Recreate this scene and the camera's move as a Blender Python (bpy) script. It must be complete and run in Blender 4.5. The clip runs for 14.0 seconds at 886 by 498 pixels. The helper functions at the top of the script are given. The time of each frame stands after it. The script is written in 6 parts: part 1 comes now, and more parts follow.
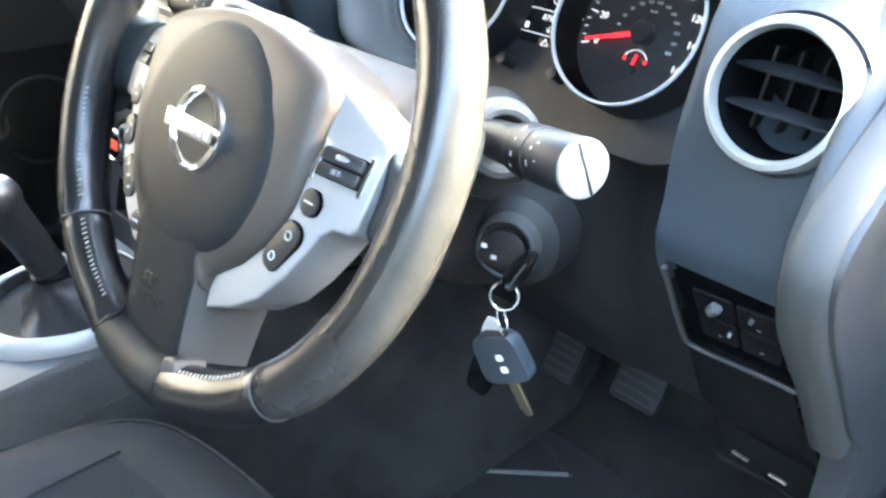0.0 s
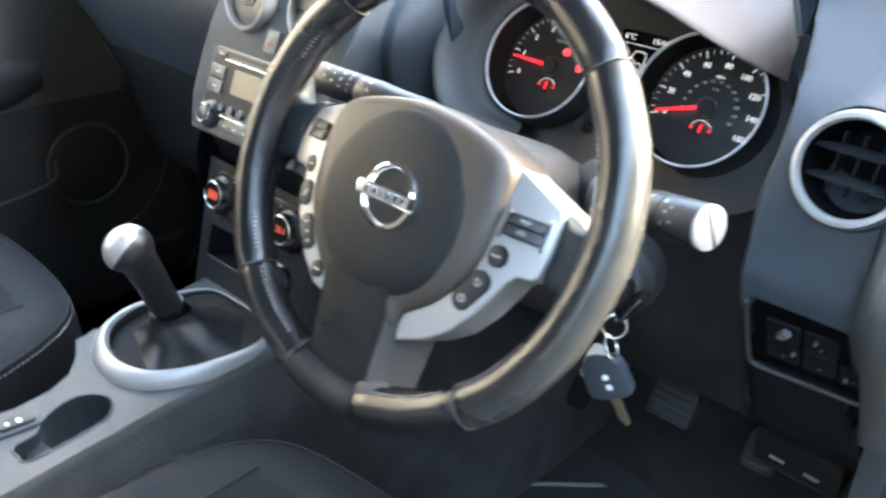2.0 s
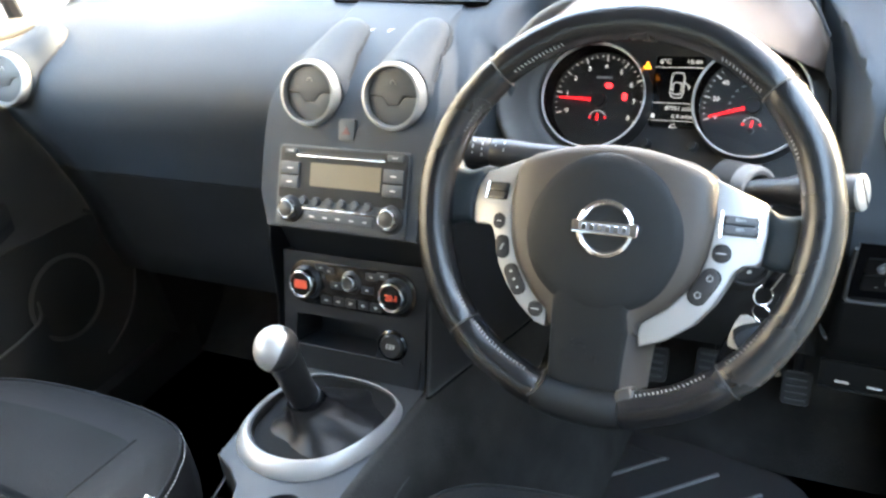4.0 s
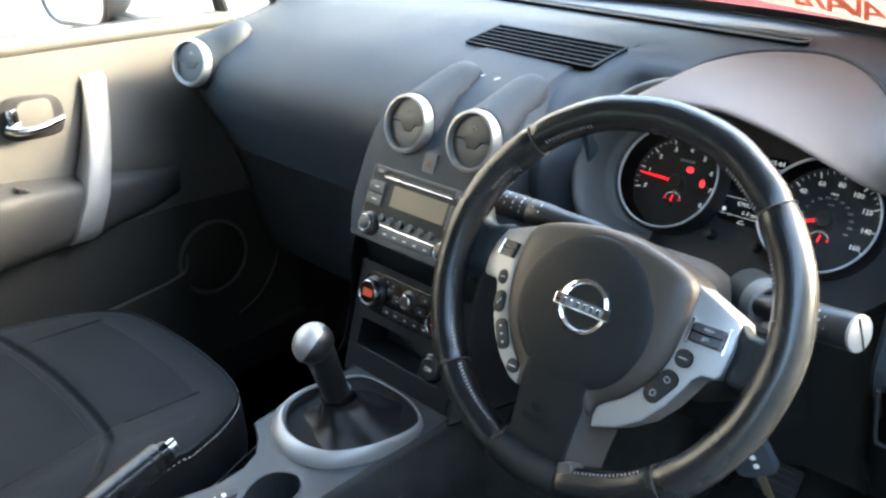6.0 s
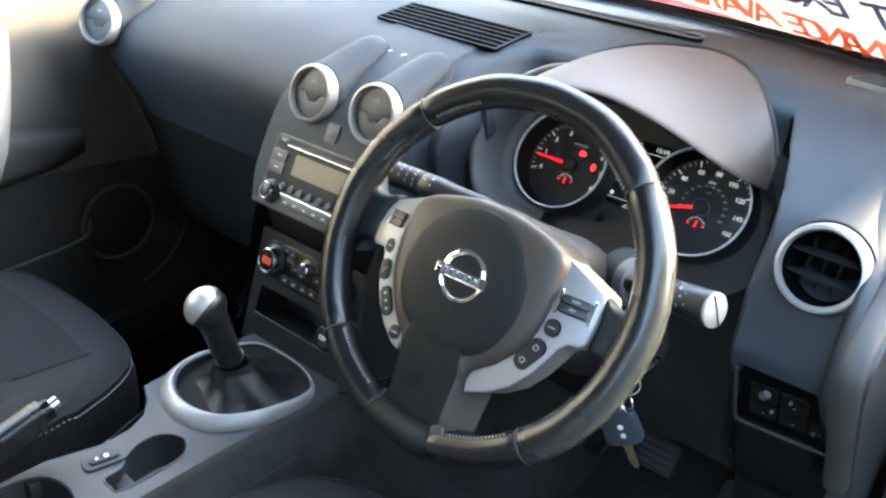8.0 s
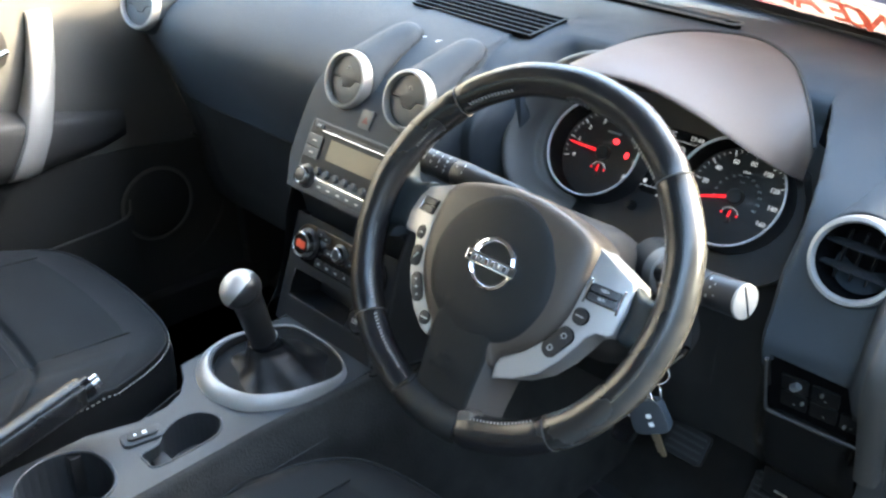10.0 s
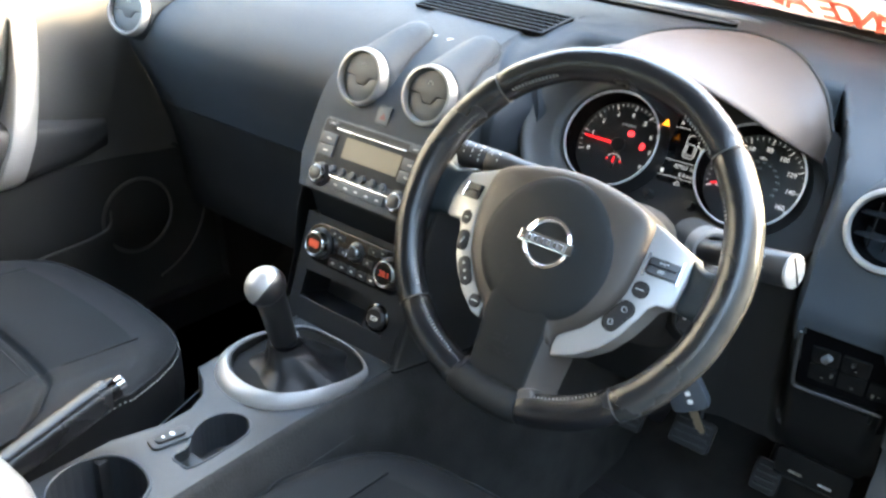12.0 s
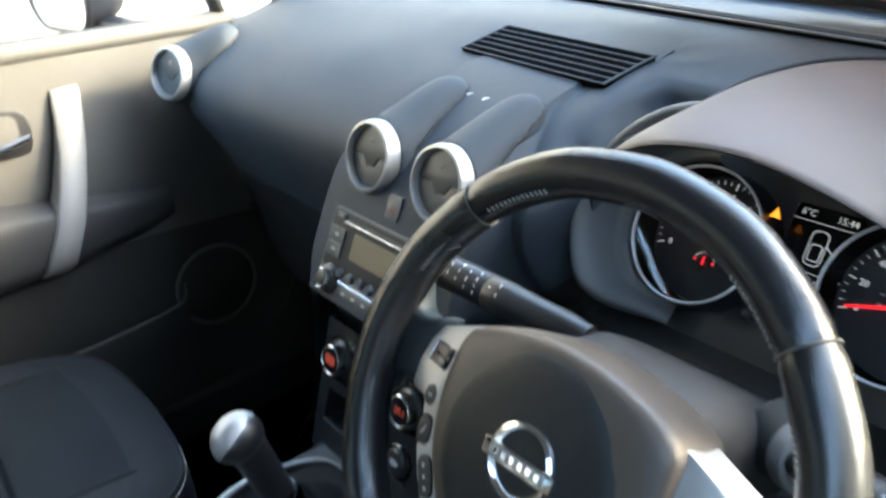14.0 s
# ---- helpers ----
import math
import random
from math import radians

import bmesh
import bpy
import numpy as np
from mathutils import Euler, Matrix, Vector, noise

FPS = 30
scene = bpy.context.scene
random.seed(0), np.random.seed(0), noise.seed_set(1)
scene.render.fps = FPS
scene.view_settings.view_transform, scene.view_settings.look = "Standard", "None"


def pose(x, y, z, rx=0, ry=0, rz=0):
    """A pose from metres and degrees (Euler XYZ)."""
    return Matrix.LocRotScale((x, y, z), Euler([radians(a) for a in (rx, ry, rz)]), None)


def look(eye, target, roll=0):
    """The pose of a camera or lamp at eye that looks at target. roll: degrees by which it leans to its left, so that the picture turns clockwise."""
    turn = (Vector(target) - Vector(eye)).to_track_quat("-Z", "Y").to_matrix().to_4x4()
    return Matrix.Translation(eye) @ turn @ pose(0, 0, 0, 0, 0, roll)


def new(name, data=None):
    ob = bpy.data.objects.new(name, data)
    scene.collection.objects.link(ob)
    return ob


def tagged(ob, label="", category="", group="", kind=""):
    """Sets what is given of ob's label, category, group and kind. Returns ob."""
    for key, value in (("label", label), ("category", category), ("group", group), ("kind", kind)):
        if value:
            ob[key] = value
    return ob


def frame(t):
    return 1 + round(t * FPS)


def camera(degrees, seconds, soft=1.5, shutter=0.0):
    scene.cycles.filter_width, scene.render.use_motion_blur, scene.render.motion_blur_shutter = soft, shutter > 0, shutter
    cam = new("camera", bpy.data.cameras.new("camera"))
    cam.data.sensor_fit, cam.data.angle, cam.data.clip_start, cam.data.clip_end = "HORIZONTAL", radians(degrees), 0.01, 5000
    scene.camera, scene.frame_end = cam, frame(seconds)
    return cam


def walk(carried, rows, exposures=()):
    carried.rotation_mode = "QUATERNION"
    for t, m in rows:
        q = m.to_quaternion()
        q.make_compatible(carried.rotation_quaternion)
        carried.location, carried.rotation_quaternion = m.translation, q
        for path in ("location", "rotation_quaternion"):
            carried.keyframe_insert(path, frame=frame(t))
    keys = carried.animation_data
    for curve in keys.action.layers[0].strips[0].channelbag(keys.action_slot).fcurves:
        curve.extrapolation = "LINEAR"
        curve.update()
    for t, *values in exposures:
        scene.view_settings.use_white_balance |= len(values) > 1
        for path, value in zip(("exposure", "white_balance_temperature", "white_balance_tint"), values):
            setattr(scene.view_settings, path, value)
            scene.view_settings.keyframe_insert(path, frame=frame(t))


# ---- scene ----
cam = camera(56.5, 14.0, soft=2.5, shutter=0.5)
PATH = [
    (0, (0.780, -0.212, 0.907), (-0.134, 0.669, 0.109), -0.9),
    (0.5, (0.793, -0.239, 0.934), (-0.138, 0.632, 0.145), -0.2),
    (1, (0.778, -0.280, 0.969), (-0.103, 0.646, 0.185), 2.1),
    (1.5, (0.785, -0.342, 0.985), (-0.088, 0.604, 0.215), 2.1),
    (2, (0.749, -0.377, 0.982), (-0.121, 0.582, 0.225), 0.4),
    (2.5, (0.629, -0.540, 1.006), (-0.088, 0.570, 0.296), -2.0),
    (3, (0.523, -0.605, 1.029), (-0.214, 0.979, 0.055), -6.4),
    (3.5, (0.527, -0.618, 1.038), (-0.222, 0.961, 0.065), -6.4),
    (3.6, (0.527, -0.624, 1.038), (-0.237, 0.954, 0.075), -6.3),
    (4, (0.53, -0.621, 1.041), (-0.311, 0.934, 0.106), -6.9),
    (4.2, (0.537, -0.627, 1.044), (-0.332, 0.922, 0.125), -6.9),
    (6.5, (0.75, -0.536, 1.078), (-0.549, 0.719, 0.219), -0.4),
    (7, (0.761, -0.536, 1.077), (-0.465, 0.791, 0.219), 0.8),
    (7.5, (0.763, -0.535, 1.076), (-0.391, 0.85, 0.209), 2.6),
    (8, (0.761, -0.538, 1.071), (-0.362, 0.857, 0.18), 3.8),
    (10.3, (0.771, -0.539, 1.081), (-0.404, 0.784, 0.149), 3.3),
    (10.5, (0.774, -0.545, 1.095), (-0.385, 0.808, 0.186), 3.4),
    (11, (0.762, -0.576, 1.089), (-0.403, 0.817, 0.252), 3.5),
    (11.5, (0.716, -0.622, 1.049), (-0.383, 0.841, 0.24), 4.4),
    (12, (0.699, -0.631, 1.037), (-0.374, 0.817, 0.17), 4.2),
    (12.5, (0.7, -0.62, 1.041), (-0.344, 0.818, 0.124), 4.2),
    (13, (0.712, -0.496, 1.042), (-0.525, 0.769, 0.111), 2.0),
    (13.5, (0.705, -0.367, 1.069), (-0.662, 0.731, 0.107), 2.2),
    (14, (0.64, -0.27, 1.051), (-0.779, 0.826, 0.164), -4.0),
]
walk(cam, [(t, look(eye, target, roll)) for t, eye, target, roll in PATH], exposures=[(0.0, 6.5, 7350, 4), (1.0, 5.92, 7650, 5), (2.0, 5.93, 7650, 5), (2.5, 6.31, 8050, 6), (3.0, 6.18, 8200, 6), (4.0, 6.03, 8200, 6), (6.5, 5.0, 7100, 2), (7.0, 5.0, 7100, 2), (7.5, 5.3, 7200, 3), (8.0, 5.38, 7500, 4), (10.5, 5.25, 7200, 3), (11.0, 4.95, 7100, 2), (11.5, 5.27, 7400, 3), (12.0, 5.7, 7800, 5), (12.5, 5.85, 8000, 6), (13.0, 5.35, 7400, 3), (13.5, 5.25, 7100, 1), (14.0, 4.8, 7000, 1)])

# ---- light ----
world = bpy.data.worlds.new("sky")
scene.world = world
world.use_nodes = True
wn = world.node_tree.nodes
sky = wn.new("ShaderNodeTexSky")
sky.sky_type = "NISHITA"
sky.sun_disc = False
SUN_WAY = Vector((0.58, 0.73, 0.43)).normalized()      # towards the low winter sun, ahead of the car and to its right
sky.sun_elevation = math.asin(SUN_WAY.z)
sky.sun_rotation = math.atan2(SUN_WAY.x, SUN_WAY.y)
sky.air_density, sky.dust_density = 1.0, 1.2
wn["Background"].inputs["Strength"].default_value = 0.15
world.node_tree.links.new(sky.outputs["Color"], wn["Background"].inputs["Color"])
sun = new("sun", bpy.data.lights.new("sun", "SUN"))
sun.data.energy, sun.data.angle, sun.data.color = 0.72, radians(10), (1.0, 0.86, 0.68)
sun.matrix_world = look(SUN_WAY * 30, (0, 0, 0))


# ---- materials ----
def material(name, colour, rough=0.5, metal=0.0, grain=0.0, grain_size=900.0, blotch=0.12, blotch_size=9.0, coat=0.0, spec=0.5, glow=None, power=0.0, streak=None):
    """A painted, moulded or woven surface: base colour with blotches and fine grain in colour, gloss and relief."""
    m = bpy.data.materials.new(name)
    m.use_nodes = True
    n, l = m.node_tree.nodes, m.node_tree.links
    b = n["Principled BSDF"]
    b.inputs["Roughness"].default_value = rough
    b.inputs["Metallic"].default_value = metal
    b.inputs["Specular IOR Level"].default_value = spec
    b.inputs["Coat Weight"].default_value = coat
    tc = n.new("ShaderNodeTexCoord")
    big, fine = n.new("ShaderNodeTexNoise"), n.new("ShaderNodeTexNoise")
    big.inputs["Scale"].default_value, big.inputs["Detail"].default_value = blotch_size, 5
    fine.inputs["Scale"].default_value, fine.inputs["Detail"].default_value = grain_size, 2
    at = tc.outputs["Object"]
    if streak:
        mp = n.new("ShaderNodeMapping")
        mp.inputs["Scale"].default_value = streak
        l.new(at, mp.inputs["Vector"])
        at = mp.outputs["Vector"]
    l.new(tc.outputs["Object"], big.inputs["Vector"])
    l.new(at, fine.inputs["Vector"])
    ramp = n.new("ShaderNodeMapRange")
    ramp.inputs["From Min"].default_value, ramp.inputs["From Max"].default_value = 0.3, 0.7
    ramp.inputs["To Min"].default_value, ramp.inputs["To Max"].default_value = 1 - blotch, 1 + blotch
    l.new(big.outputs["Fac"], ramp.inputs["Value"])
    tone = n.new("ShaderNodeMix")
    tone.data_type, tone.blend_type = "RGBA", "MULTIPLY"
    tone.inputs["Factor"].default_value = 1
    tone.inputs[6].default_value = (*colour, 1)
    l.new(ramp.outputs["Result"], tone.inputs[7])
    l.new(tone.outputs[2], b.inputs["Base Color"])
    gl = n.new("ShaderNodeMapRange")
    gl.inputs["From Min"].default_value, gl.inputs["From Max"].default_value = 0.3, 0.7
    gl.inputs["To Min"].default_value, gl.inputs["To Max"].default_value = max(0.02, rough - 0.06), min(1, rough + 0.06)
    l.new(big.outputs["Fac"], gl.inputs["Value"])
    l.new(gl.outputs["Result"], b.inputs["Roughness"])
    if grain:
        bump = n.new("ShaderNodeBump")
        bump.inputs["Strength"].default_value, bump.inputs["Distance"].default_value = grain, 0.001
        l.new(fine.outputs["Fac"], bump.inputs["Height"])
        l.new(bump.outputs["Normal"], b.inputs["Normal"])
    if glow:
        b.inputs["Emission Color"].default_value = (*glow, 1)
        b.inputs["Emission Strength"].default_value = power
    return m


def glass(name, rough=0.0, tint=(1, 1, 1)):
    m = bpy.data.materials.new(name)
    m.use_nodes = True
    n, l = m.node_tree.nodes, m.node_tree.links
    clear, gloss, mix = n.new("ShaderNodeBsdfTransparent"), n.new("ShaderNodeBsdfGlossy"), n.new("ShaderNodeMixShader")
    fres = n.new("ShaderNodeFresnel")
    fres.inputs["IOR"].default_value = 1.45
    clear.inputs["Color"].default_value = (*tint, 1)
    gloss.inputs["Roughness"].default_value = rough
    l.new(fres.outputs["Fac"], mix.inputs["Fac"])
    l.new(clear.outputs["BSDF"], mix.inputs[1])
    l.new(gloss.outputs["BSDF"], mix.inputs[2])
    l.new(mix.outputs["Shader"], n["Material Output"].inputs["Surface"])
    return m


def vinyl(name, colour, through_part=0.65):
    """Thin printed film that lets light through and spreads it."""
    m = bpy.data.materials.new(name)
    m.use_nodes = True
    n, l = m.node_tree.nodes, m.node_tree.links
    front, back, mix = n.new("ShaderNodeBsdfDiffuse"), n.new("ShaderNodeBsdfTranslucent"), n.new("ShaderNodeMixShader")
    tex, tone = n.new("ShaderNodeTexNoise"), n.new("ShaderNodeMix")
    tex.inputs["Scale"].default_value, tex.inputs["Detail"].default_value = 35, 4
    tone.data_type = "RGBA"
    tone.inputs[6].default_value = (*[c * 0.85 for c in colour], 1)
    tone.inputs[7].default_value = (*colour, 1)
    l.new(tex.outputs["Fac"], tone.inputs["Factor"])
    mix.inputs["Fac"].default_value = through_part
    for sh, slot in ((front, 1), (back, 2)):
        l.new(tone.outputs[2], sh.inputs["Color"])
        l.new(sh.outputs["BSDF"], mix.inputs[slot])
    l.new(mix.outputs["Shader"], n["Material Output"].inputs["Surface"])
    return m


def worn_lit_leather(name, radius):
    """Black rim leather rubbed grey and smooth in uneven patches; doorway light painted on its outer side."""
    m = material(name, (0.0085, 0.009, 0.010), 0.25, grain=0.2, grain_size=800, blotch=0.14, blotch_size=11)
    n, l = m.node_tree.nodes, m.node_tree.links
    b = n["Principled BSDF"]
    tc, flat, away, rub = n.new("ShaderNodeTexCoord"), n.new("ShaderNodeVectorMath"), n.new("ShaderNodeVectorMath"), n.new("ShaderNodeTexNoise")
    flat.operation, away.operation = "MULTIPLY", "LENGTH"
    flat.inputs[1].default_value = (1, 1, 0)
    rub.inputs["Scale"].default_value, rub.inputs["Detail"].default_value = 45, 2
    l.new(tc.outputs["Object"], flat.inputs[0])
    l.new(flat.outputs["Vector"], away.inputs[0])
    l.new(tc.outputs["Object"], rub.inputs["Vector"])
    # Paler outwards: rubbing and the light from the side share this mask.
    outer_lit = n.new("ShaderNodeMapRange")
    outer_lit.interpolation_type = "SMOOTHSTEP"
    outer_lit.inputs["From Min"].default_value, outer_lit.inputs["From Max"].default_value = radius + 0.001, radius + 0.0165
    l.new(away.outputs["Value"], outer_lit.inputs["Value"])
    patch = n.new("ShaderNodeMapRange")
    patch.inputs["From Min"].default_value, patch.inputs["From Max"].default_value = 0.15, 0.8
    patch.inputs["To Min"].default_value = 0.45
    l.new(rub.outputs["Fac"], patch.inputs["Value"])
    both = n.new("ShaderNodeMath")
    both.operation = "MULTIPLY"
    l.new(outer_lit.outputs["Result"], both.inputs[0])
    l.new(patch.outputs["Result"], both.inputs[1])
    tone = n.new("ShaderNodeMix")
    tone.data_type = "RGBA"
    tone.inputs[7].default_value = (0.050, 0.050, 0.046, 1)
    l.new(both.outputs["Value"], tone.inputs["Factor"])
    l.new(b.inputs["Base Color"].links[0].from_socket, tone.inputs[6])
    l.new(tone.outputs[2], b.inputs["Base Color"])
    return m


DASH = material("dash_soft_plastic", (0.0315, 0.0395, 0.048), 0.62, grain=0.4, grain_size=1500, blotch=0.08, spec=0.26)
STACK = material("stack_plastic", (0.033, 0.040, 0.047), 0.42, grain=0.2, grain_size=1800, blotch=0.05)
ENDM = material("end_trim_plastic", (0.038, 0.0375, 0.0375), 0.6, grain=0.3, grain_size=1400, blotch=0.06)
TRIM = material("grey_trim_plastic", (0.12, 0.116, 0.113), 0.5, grain=0.3, grain_size=1400, blotch=0.06)
GREYWALLM = material("added_wall_grey", (0.11, 0.114, 0.118), 0.9, grain=0.8, grain_size=90, blotch=0.25, blotch_size=3)
PALEWALLM = material("added_wall_pale", (0.45, 0.43, 0.39), 0.9, grain=0.6, grain_size=120, blotch=0.15, blotch_size=1.2)
SIDEM = material("end_cap_plastic", (0.025, 0.026, 0.028), 0.5, grain=0.3, grain_size=1400, blotch=0.06)
# Redder than DASH: light tinted by stickers and bonnet put into the colour.
HOODM = material("hood_plastic_warm_lit", (0.090, 0.064, 0.052), 0.52, grain=0.2, grain_size=1600, blotch=0.08, spec=0.4)
BLACK = material("black_plastic", (0.012, 0.012, 0.013), 0.4, grain=0.15, grain_size=1500)
# Near-black without reflection: the shade of deep hollows is put into the colour.
VOID = material("cavity_shade", (0.004, 0.004, 0.0045), 1.0, spec=0.0)
GAITER = material("gaiter_leather", (0.008, 0.008, 0.009), 0.36, grain=0.4, grain_size=500, blotch=0.2, blotch_size=40, spec=0.22)
SWITCHM = material("matt_black_switch", (0.006, 0.006, 0.0062), 0.6, grain=0.2, grain_size=1500, spec=0.14)
SURROUND = material("recess_surround_plastic", (0.075, 0.072, 0.070), 0.5, grain=0.2, grain_size=1600)
GLOSS = material("piano_black", (0.005, 0.005, 0.006), 0.16, coat=0.2, spec=0.35)
LOWM = material("lower_stack_plastic", (0.0105, 0.012, 0.014), 0.45, grain=0.25, grain_size=1500, blotch=0.08, spec=0.22)
KNEE = material("black_lower_plastic", (0.0155, 0.0152, 0.0150), 0.62, grain=0.3, grain_size=1400, spec=0.3)
SEATTHREAD = material("pale_thread", (0.5, 0.49, 0.46), 0.8)
ARM = material("grey_leatherette", (0.15, 0.152, 0.15), 0.5, grain=0.4, grain_size=700)
TINT = glass("tinted_glass", tint=(0.24, 0.245, 0.25))
FRIT = material("black_ceramic_print", (0.03, 0.029, 0.029), 0.45, grain=0.2, grain_size=1500)
RUBBER = material("black_rubber", (0.014, 0.014, 0.014), 0.75, grain=0.3)
LEATHER = material("black_leather", (0.008, 0.0085, 0.010), 0.25, grain=0.3, grain_size=700, blotch=0.12, blotch_size=10)
THUMBM = material("blue_grey_leather", (0.009, 0.015, 0.019), 0.5, spec=0.3, grain=0.5, grain_size=700, blotch=0.12, blotch_size=10)
WORNLIT = worn_lit_leather("worn_lit_leather", 0.171)
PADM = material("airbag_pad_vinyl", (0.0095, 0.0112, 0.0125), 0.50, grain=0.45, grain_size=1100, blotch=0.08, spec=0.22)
SEAMTHREAD = material("worn_seam_thread", (0.06, 0.058, 0.055), 0.6)
THREAD = material("grey_thread", (0.24, 0.235, 0.22), 0.8)
SILVER = material("satin_silver_paint", (0.325, 0.323, 0.318), 0.42, metal=0.5, blotch=0.04)
CHROME = material("chrome", (0.86, 0.86, 0.87), 0.13, metal=1.0, blotch=0.02)
STEEL = material("brushed_steel", (0.6, 0.59, 0.56), 0.28, metal=1.0, grain=0.2, grain_size=500)
BRASS = material("nickel_brass_key", (0.62, 0.5, 0.33), 0.3, metal=1.0, grain=0.2, grain_size=800)
FABRIC = material("charcoal_seat_cloth", (0.0130, 0.0143, 0.0155), 0.9, grain=0.9, grain_size=520, blotch=0.25, blotch_size=12, spec=0.12)
SIDE = material("black_seat_leatherette", (0.0085, 0.0092, 0.0102), 0.62, grain=0.5, grain_size=650, blotch=0.2, spec=0.17)
CARPET = material("black_carpet", (0.040, 0.0393, 0.038), 0.98, grain=1.0, grain_size=380, blotch=0.3, blotch_size=14, spec=0.1)
MAT = material("rubber_mat", (0.030, 0.030, 0.030), 0.6, grain=0.5, grain_size=600)
BEZEL = material("bright_bezel", (0.62, 0.62, 0.62), 0.38, metal=0.25, blotch=0.04)
BARGREY = material("grey_enamel", (0.14, 0.14, 0.145), 0.35, blotch=0.05)
# Paler and browner than the pad: warm reflected light put into the colour.
SHELLM = material("airbag_shell_warm_lit", (0.042, 0.034, 0.028), 0.44, grain=0.35, grain_size=1100, blotch=0.08)
# Brownish: warm light behind the pad is put into the colour.
SHROUDM = material("shroud_plastic_warm_lit", (0.024, 0.021, 0.019), 0.6, grain=0.3, grain_size=1400, spec=0.35)
FLANK = material("satin_grey_flank", (0.062, 0.058, 0.055), 0.42, metal=0.2, blotch=0.05)
PEDALRIB = material("pedal_rib_rubber", (0.03, 0.03, 0.031), 0.5, grain=0.3, grain_size=600)
WORNRIB = material("worn_rubber_rib", (0.16, 0.16, 0.16), 0.42, grain=0.3, grain_size=600)
CARD = material("door_card_plastic", (0.073, 0.071, 0.066), 0.6, grain=0.4, grain_size=1200, blotch=0.08)
CARDLOW = material("charcoal_door_plastic", (0.029, 0.0282, 0.0265), 0.65, grain=0.5, grain_size=900, blotch=0.12, spec=0.35)
CONSOLE = material("console_plastic", (0.023, 0.026, 0.030), 0.42, grain=0.25, grain_size=1400, blotch=0.1)
HEAD = material("headliner_cloth", (0.26, 0.255, 0.245), 0.95, grain=0.5, grain_size=700)
RED = material("red_car_paint", (0.20, 0.028, 0.026), 0.6, spec=0.15, blotch=0.06)
TARMAC = material("tarmac", (0.047, 0.046, 0.045), 0.9, grain=1.0, grain_size=160, blotch=0.25, blotch_size=1.5)
WHITE = material("white_print", (0.75, 0.75, 0.73), 0.6)
GREYPRINT = material("grey_print", (0.4, 0.41, 0.41), 0.6)
ORANGE = vinyl("orange_red_vinyl", (0.90, 0.46, 0.38), 0.9)
# Far darker than such film is: dimming of the backlight put into the colour.
PEACH = vinyl("dimmed_peach_vinyl", (0.108, 0.083, 0.075))
PAPER = vinyl("dimmed_white_vinyl", (0.080, 0.084, 0.092))
INK = vinyl("blue_black_ink", (0.30, 0.30, 0.42), 0.9)
DIAL = material("dial_black", (0.012, 0.012, 0.013), 0.5)
NEEDLE = material("lit_red_needle", (0.5, 0.02, 0.015), 0.5, glow=(1.0, 0.014, 0.03), power=0.045)
REDLAMP = material("red_warning_lamp", (0.5, 0.02, 0.02), 0.5, glow=(1.0, 0.03, 0.045), power=0.085)
AMBER = material("amber_warning_lamp", (0.5, 0.2, 0.02), 0.5, glow=(1.0, 0.32, 0.03), power=0.075)
LIT = material("lit_white_marks", (0.6, 0.6, 0.6), 0.6, glow=(0.9, 0.93, 1.0), power=0.013)
LCD = material("amber_grey_display", (0.115, 0.09, 0.05), 0.4)
REDLCD = material("orange_digit_display", (0.3, 0.06, 0.03), 0.3, glow=(1.0, 0.10, 0.06), power=0.0065)
PLATE = material("cap_grey", (0.22, 0.216, 0.206), 0.55, blotch=0.05)
TAGM = material("white_key_tag", (0.7, 0.69, 0.66), 0.5)
CLEAR = glass("window_glass")
LENS = glass("gauge_lens", 0.02)


# ---- mesh helpers ----
def finish(name, bm, mat, smooth=35):
    me = bpy.data.meshes.new(name)
    bmesh.ops.recalc_face_normals(bm, faces=bm.faces)
    bm.to_mesh(me)
    bm.free()
    if smooth:
        me.polygons.foreach_set("use_smooth", [True] * len(me.polygons))
        me.set_sharp_from_angle(angle=radians(smooth))
    me.materials.append(mat)
    return me


def part(name, bm, mat, parent, label="", m=None, smooth=35):
    ob = new(name, finish(name, bm, mat, smooth))
    ob.parent = parent
    if m is not None:
        ob.matrix_basis = m
    return tagged(ob, label)


def thing(name, label, category, m=None, group="", kind=""):
    ob = new(name)
    ob.empty_display_size = 0.03
    if m is not None:
        ob.matrix_basis = m
    return tagged(ob, label, category, group, kind)


def one(name, bm, mat, label, category, m=None, kind="", group="", smooth=35):
    ob = new(name, finish(name, bm, mat, smooth))
    if m is not None:
        ob.matrix_basis = m
    return tagged(ob, label, category, group, kind)


def prism(outline, depth, bevel=0.0, segs=2, z=0.0, bm=None):
    """An outline in x, y, from z - depth up to z, with rounded upper edges."""
    own = bm is None
    b = bmesh.new()
    top = [b.verts.new((x, y, z)) for x, y in outline]
    f = b.faces.new(top)
    out = bmesh.ops.extrude_face_region(b, geom=[f])
    low = [v for v in out["geom"] if isinstance(v, bmesh.types.BMVert)]
    bmesh.ops.translate(b, vec=(0, 0, -depth), verts=low)
    if bevel:
        edges = [e for e in b.edges if all(abs(v.co.z - z) < 1e-6 for v in e.verts)]
        bmesh.ops.bevel(b, geom=edges, offset=bevel, segments=segs, profile=0.6, affect="EDGES", clamp_overlap=True)
    if own:
        return b
    return join(bm, b)


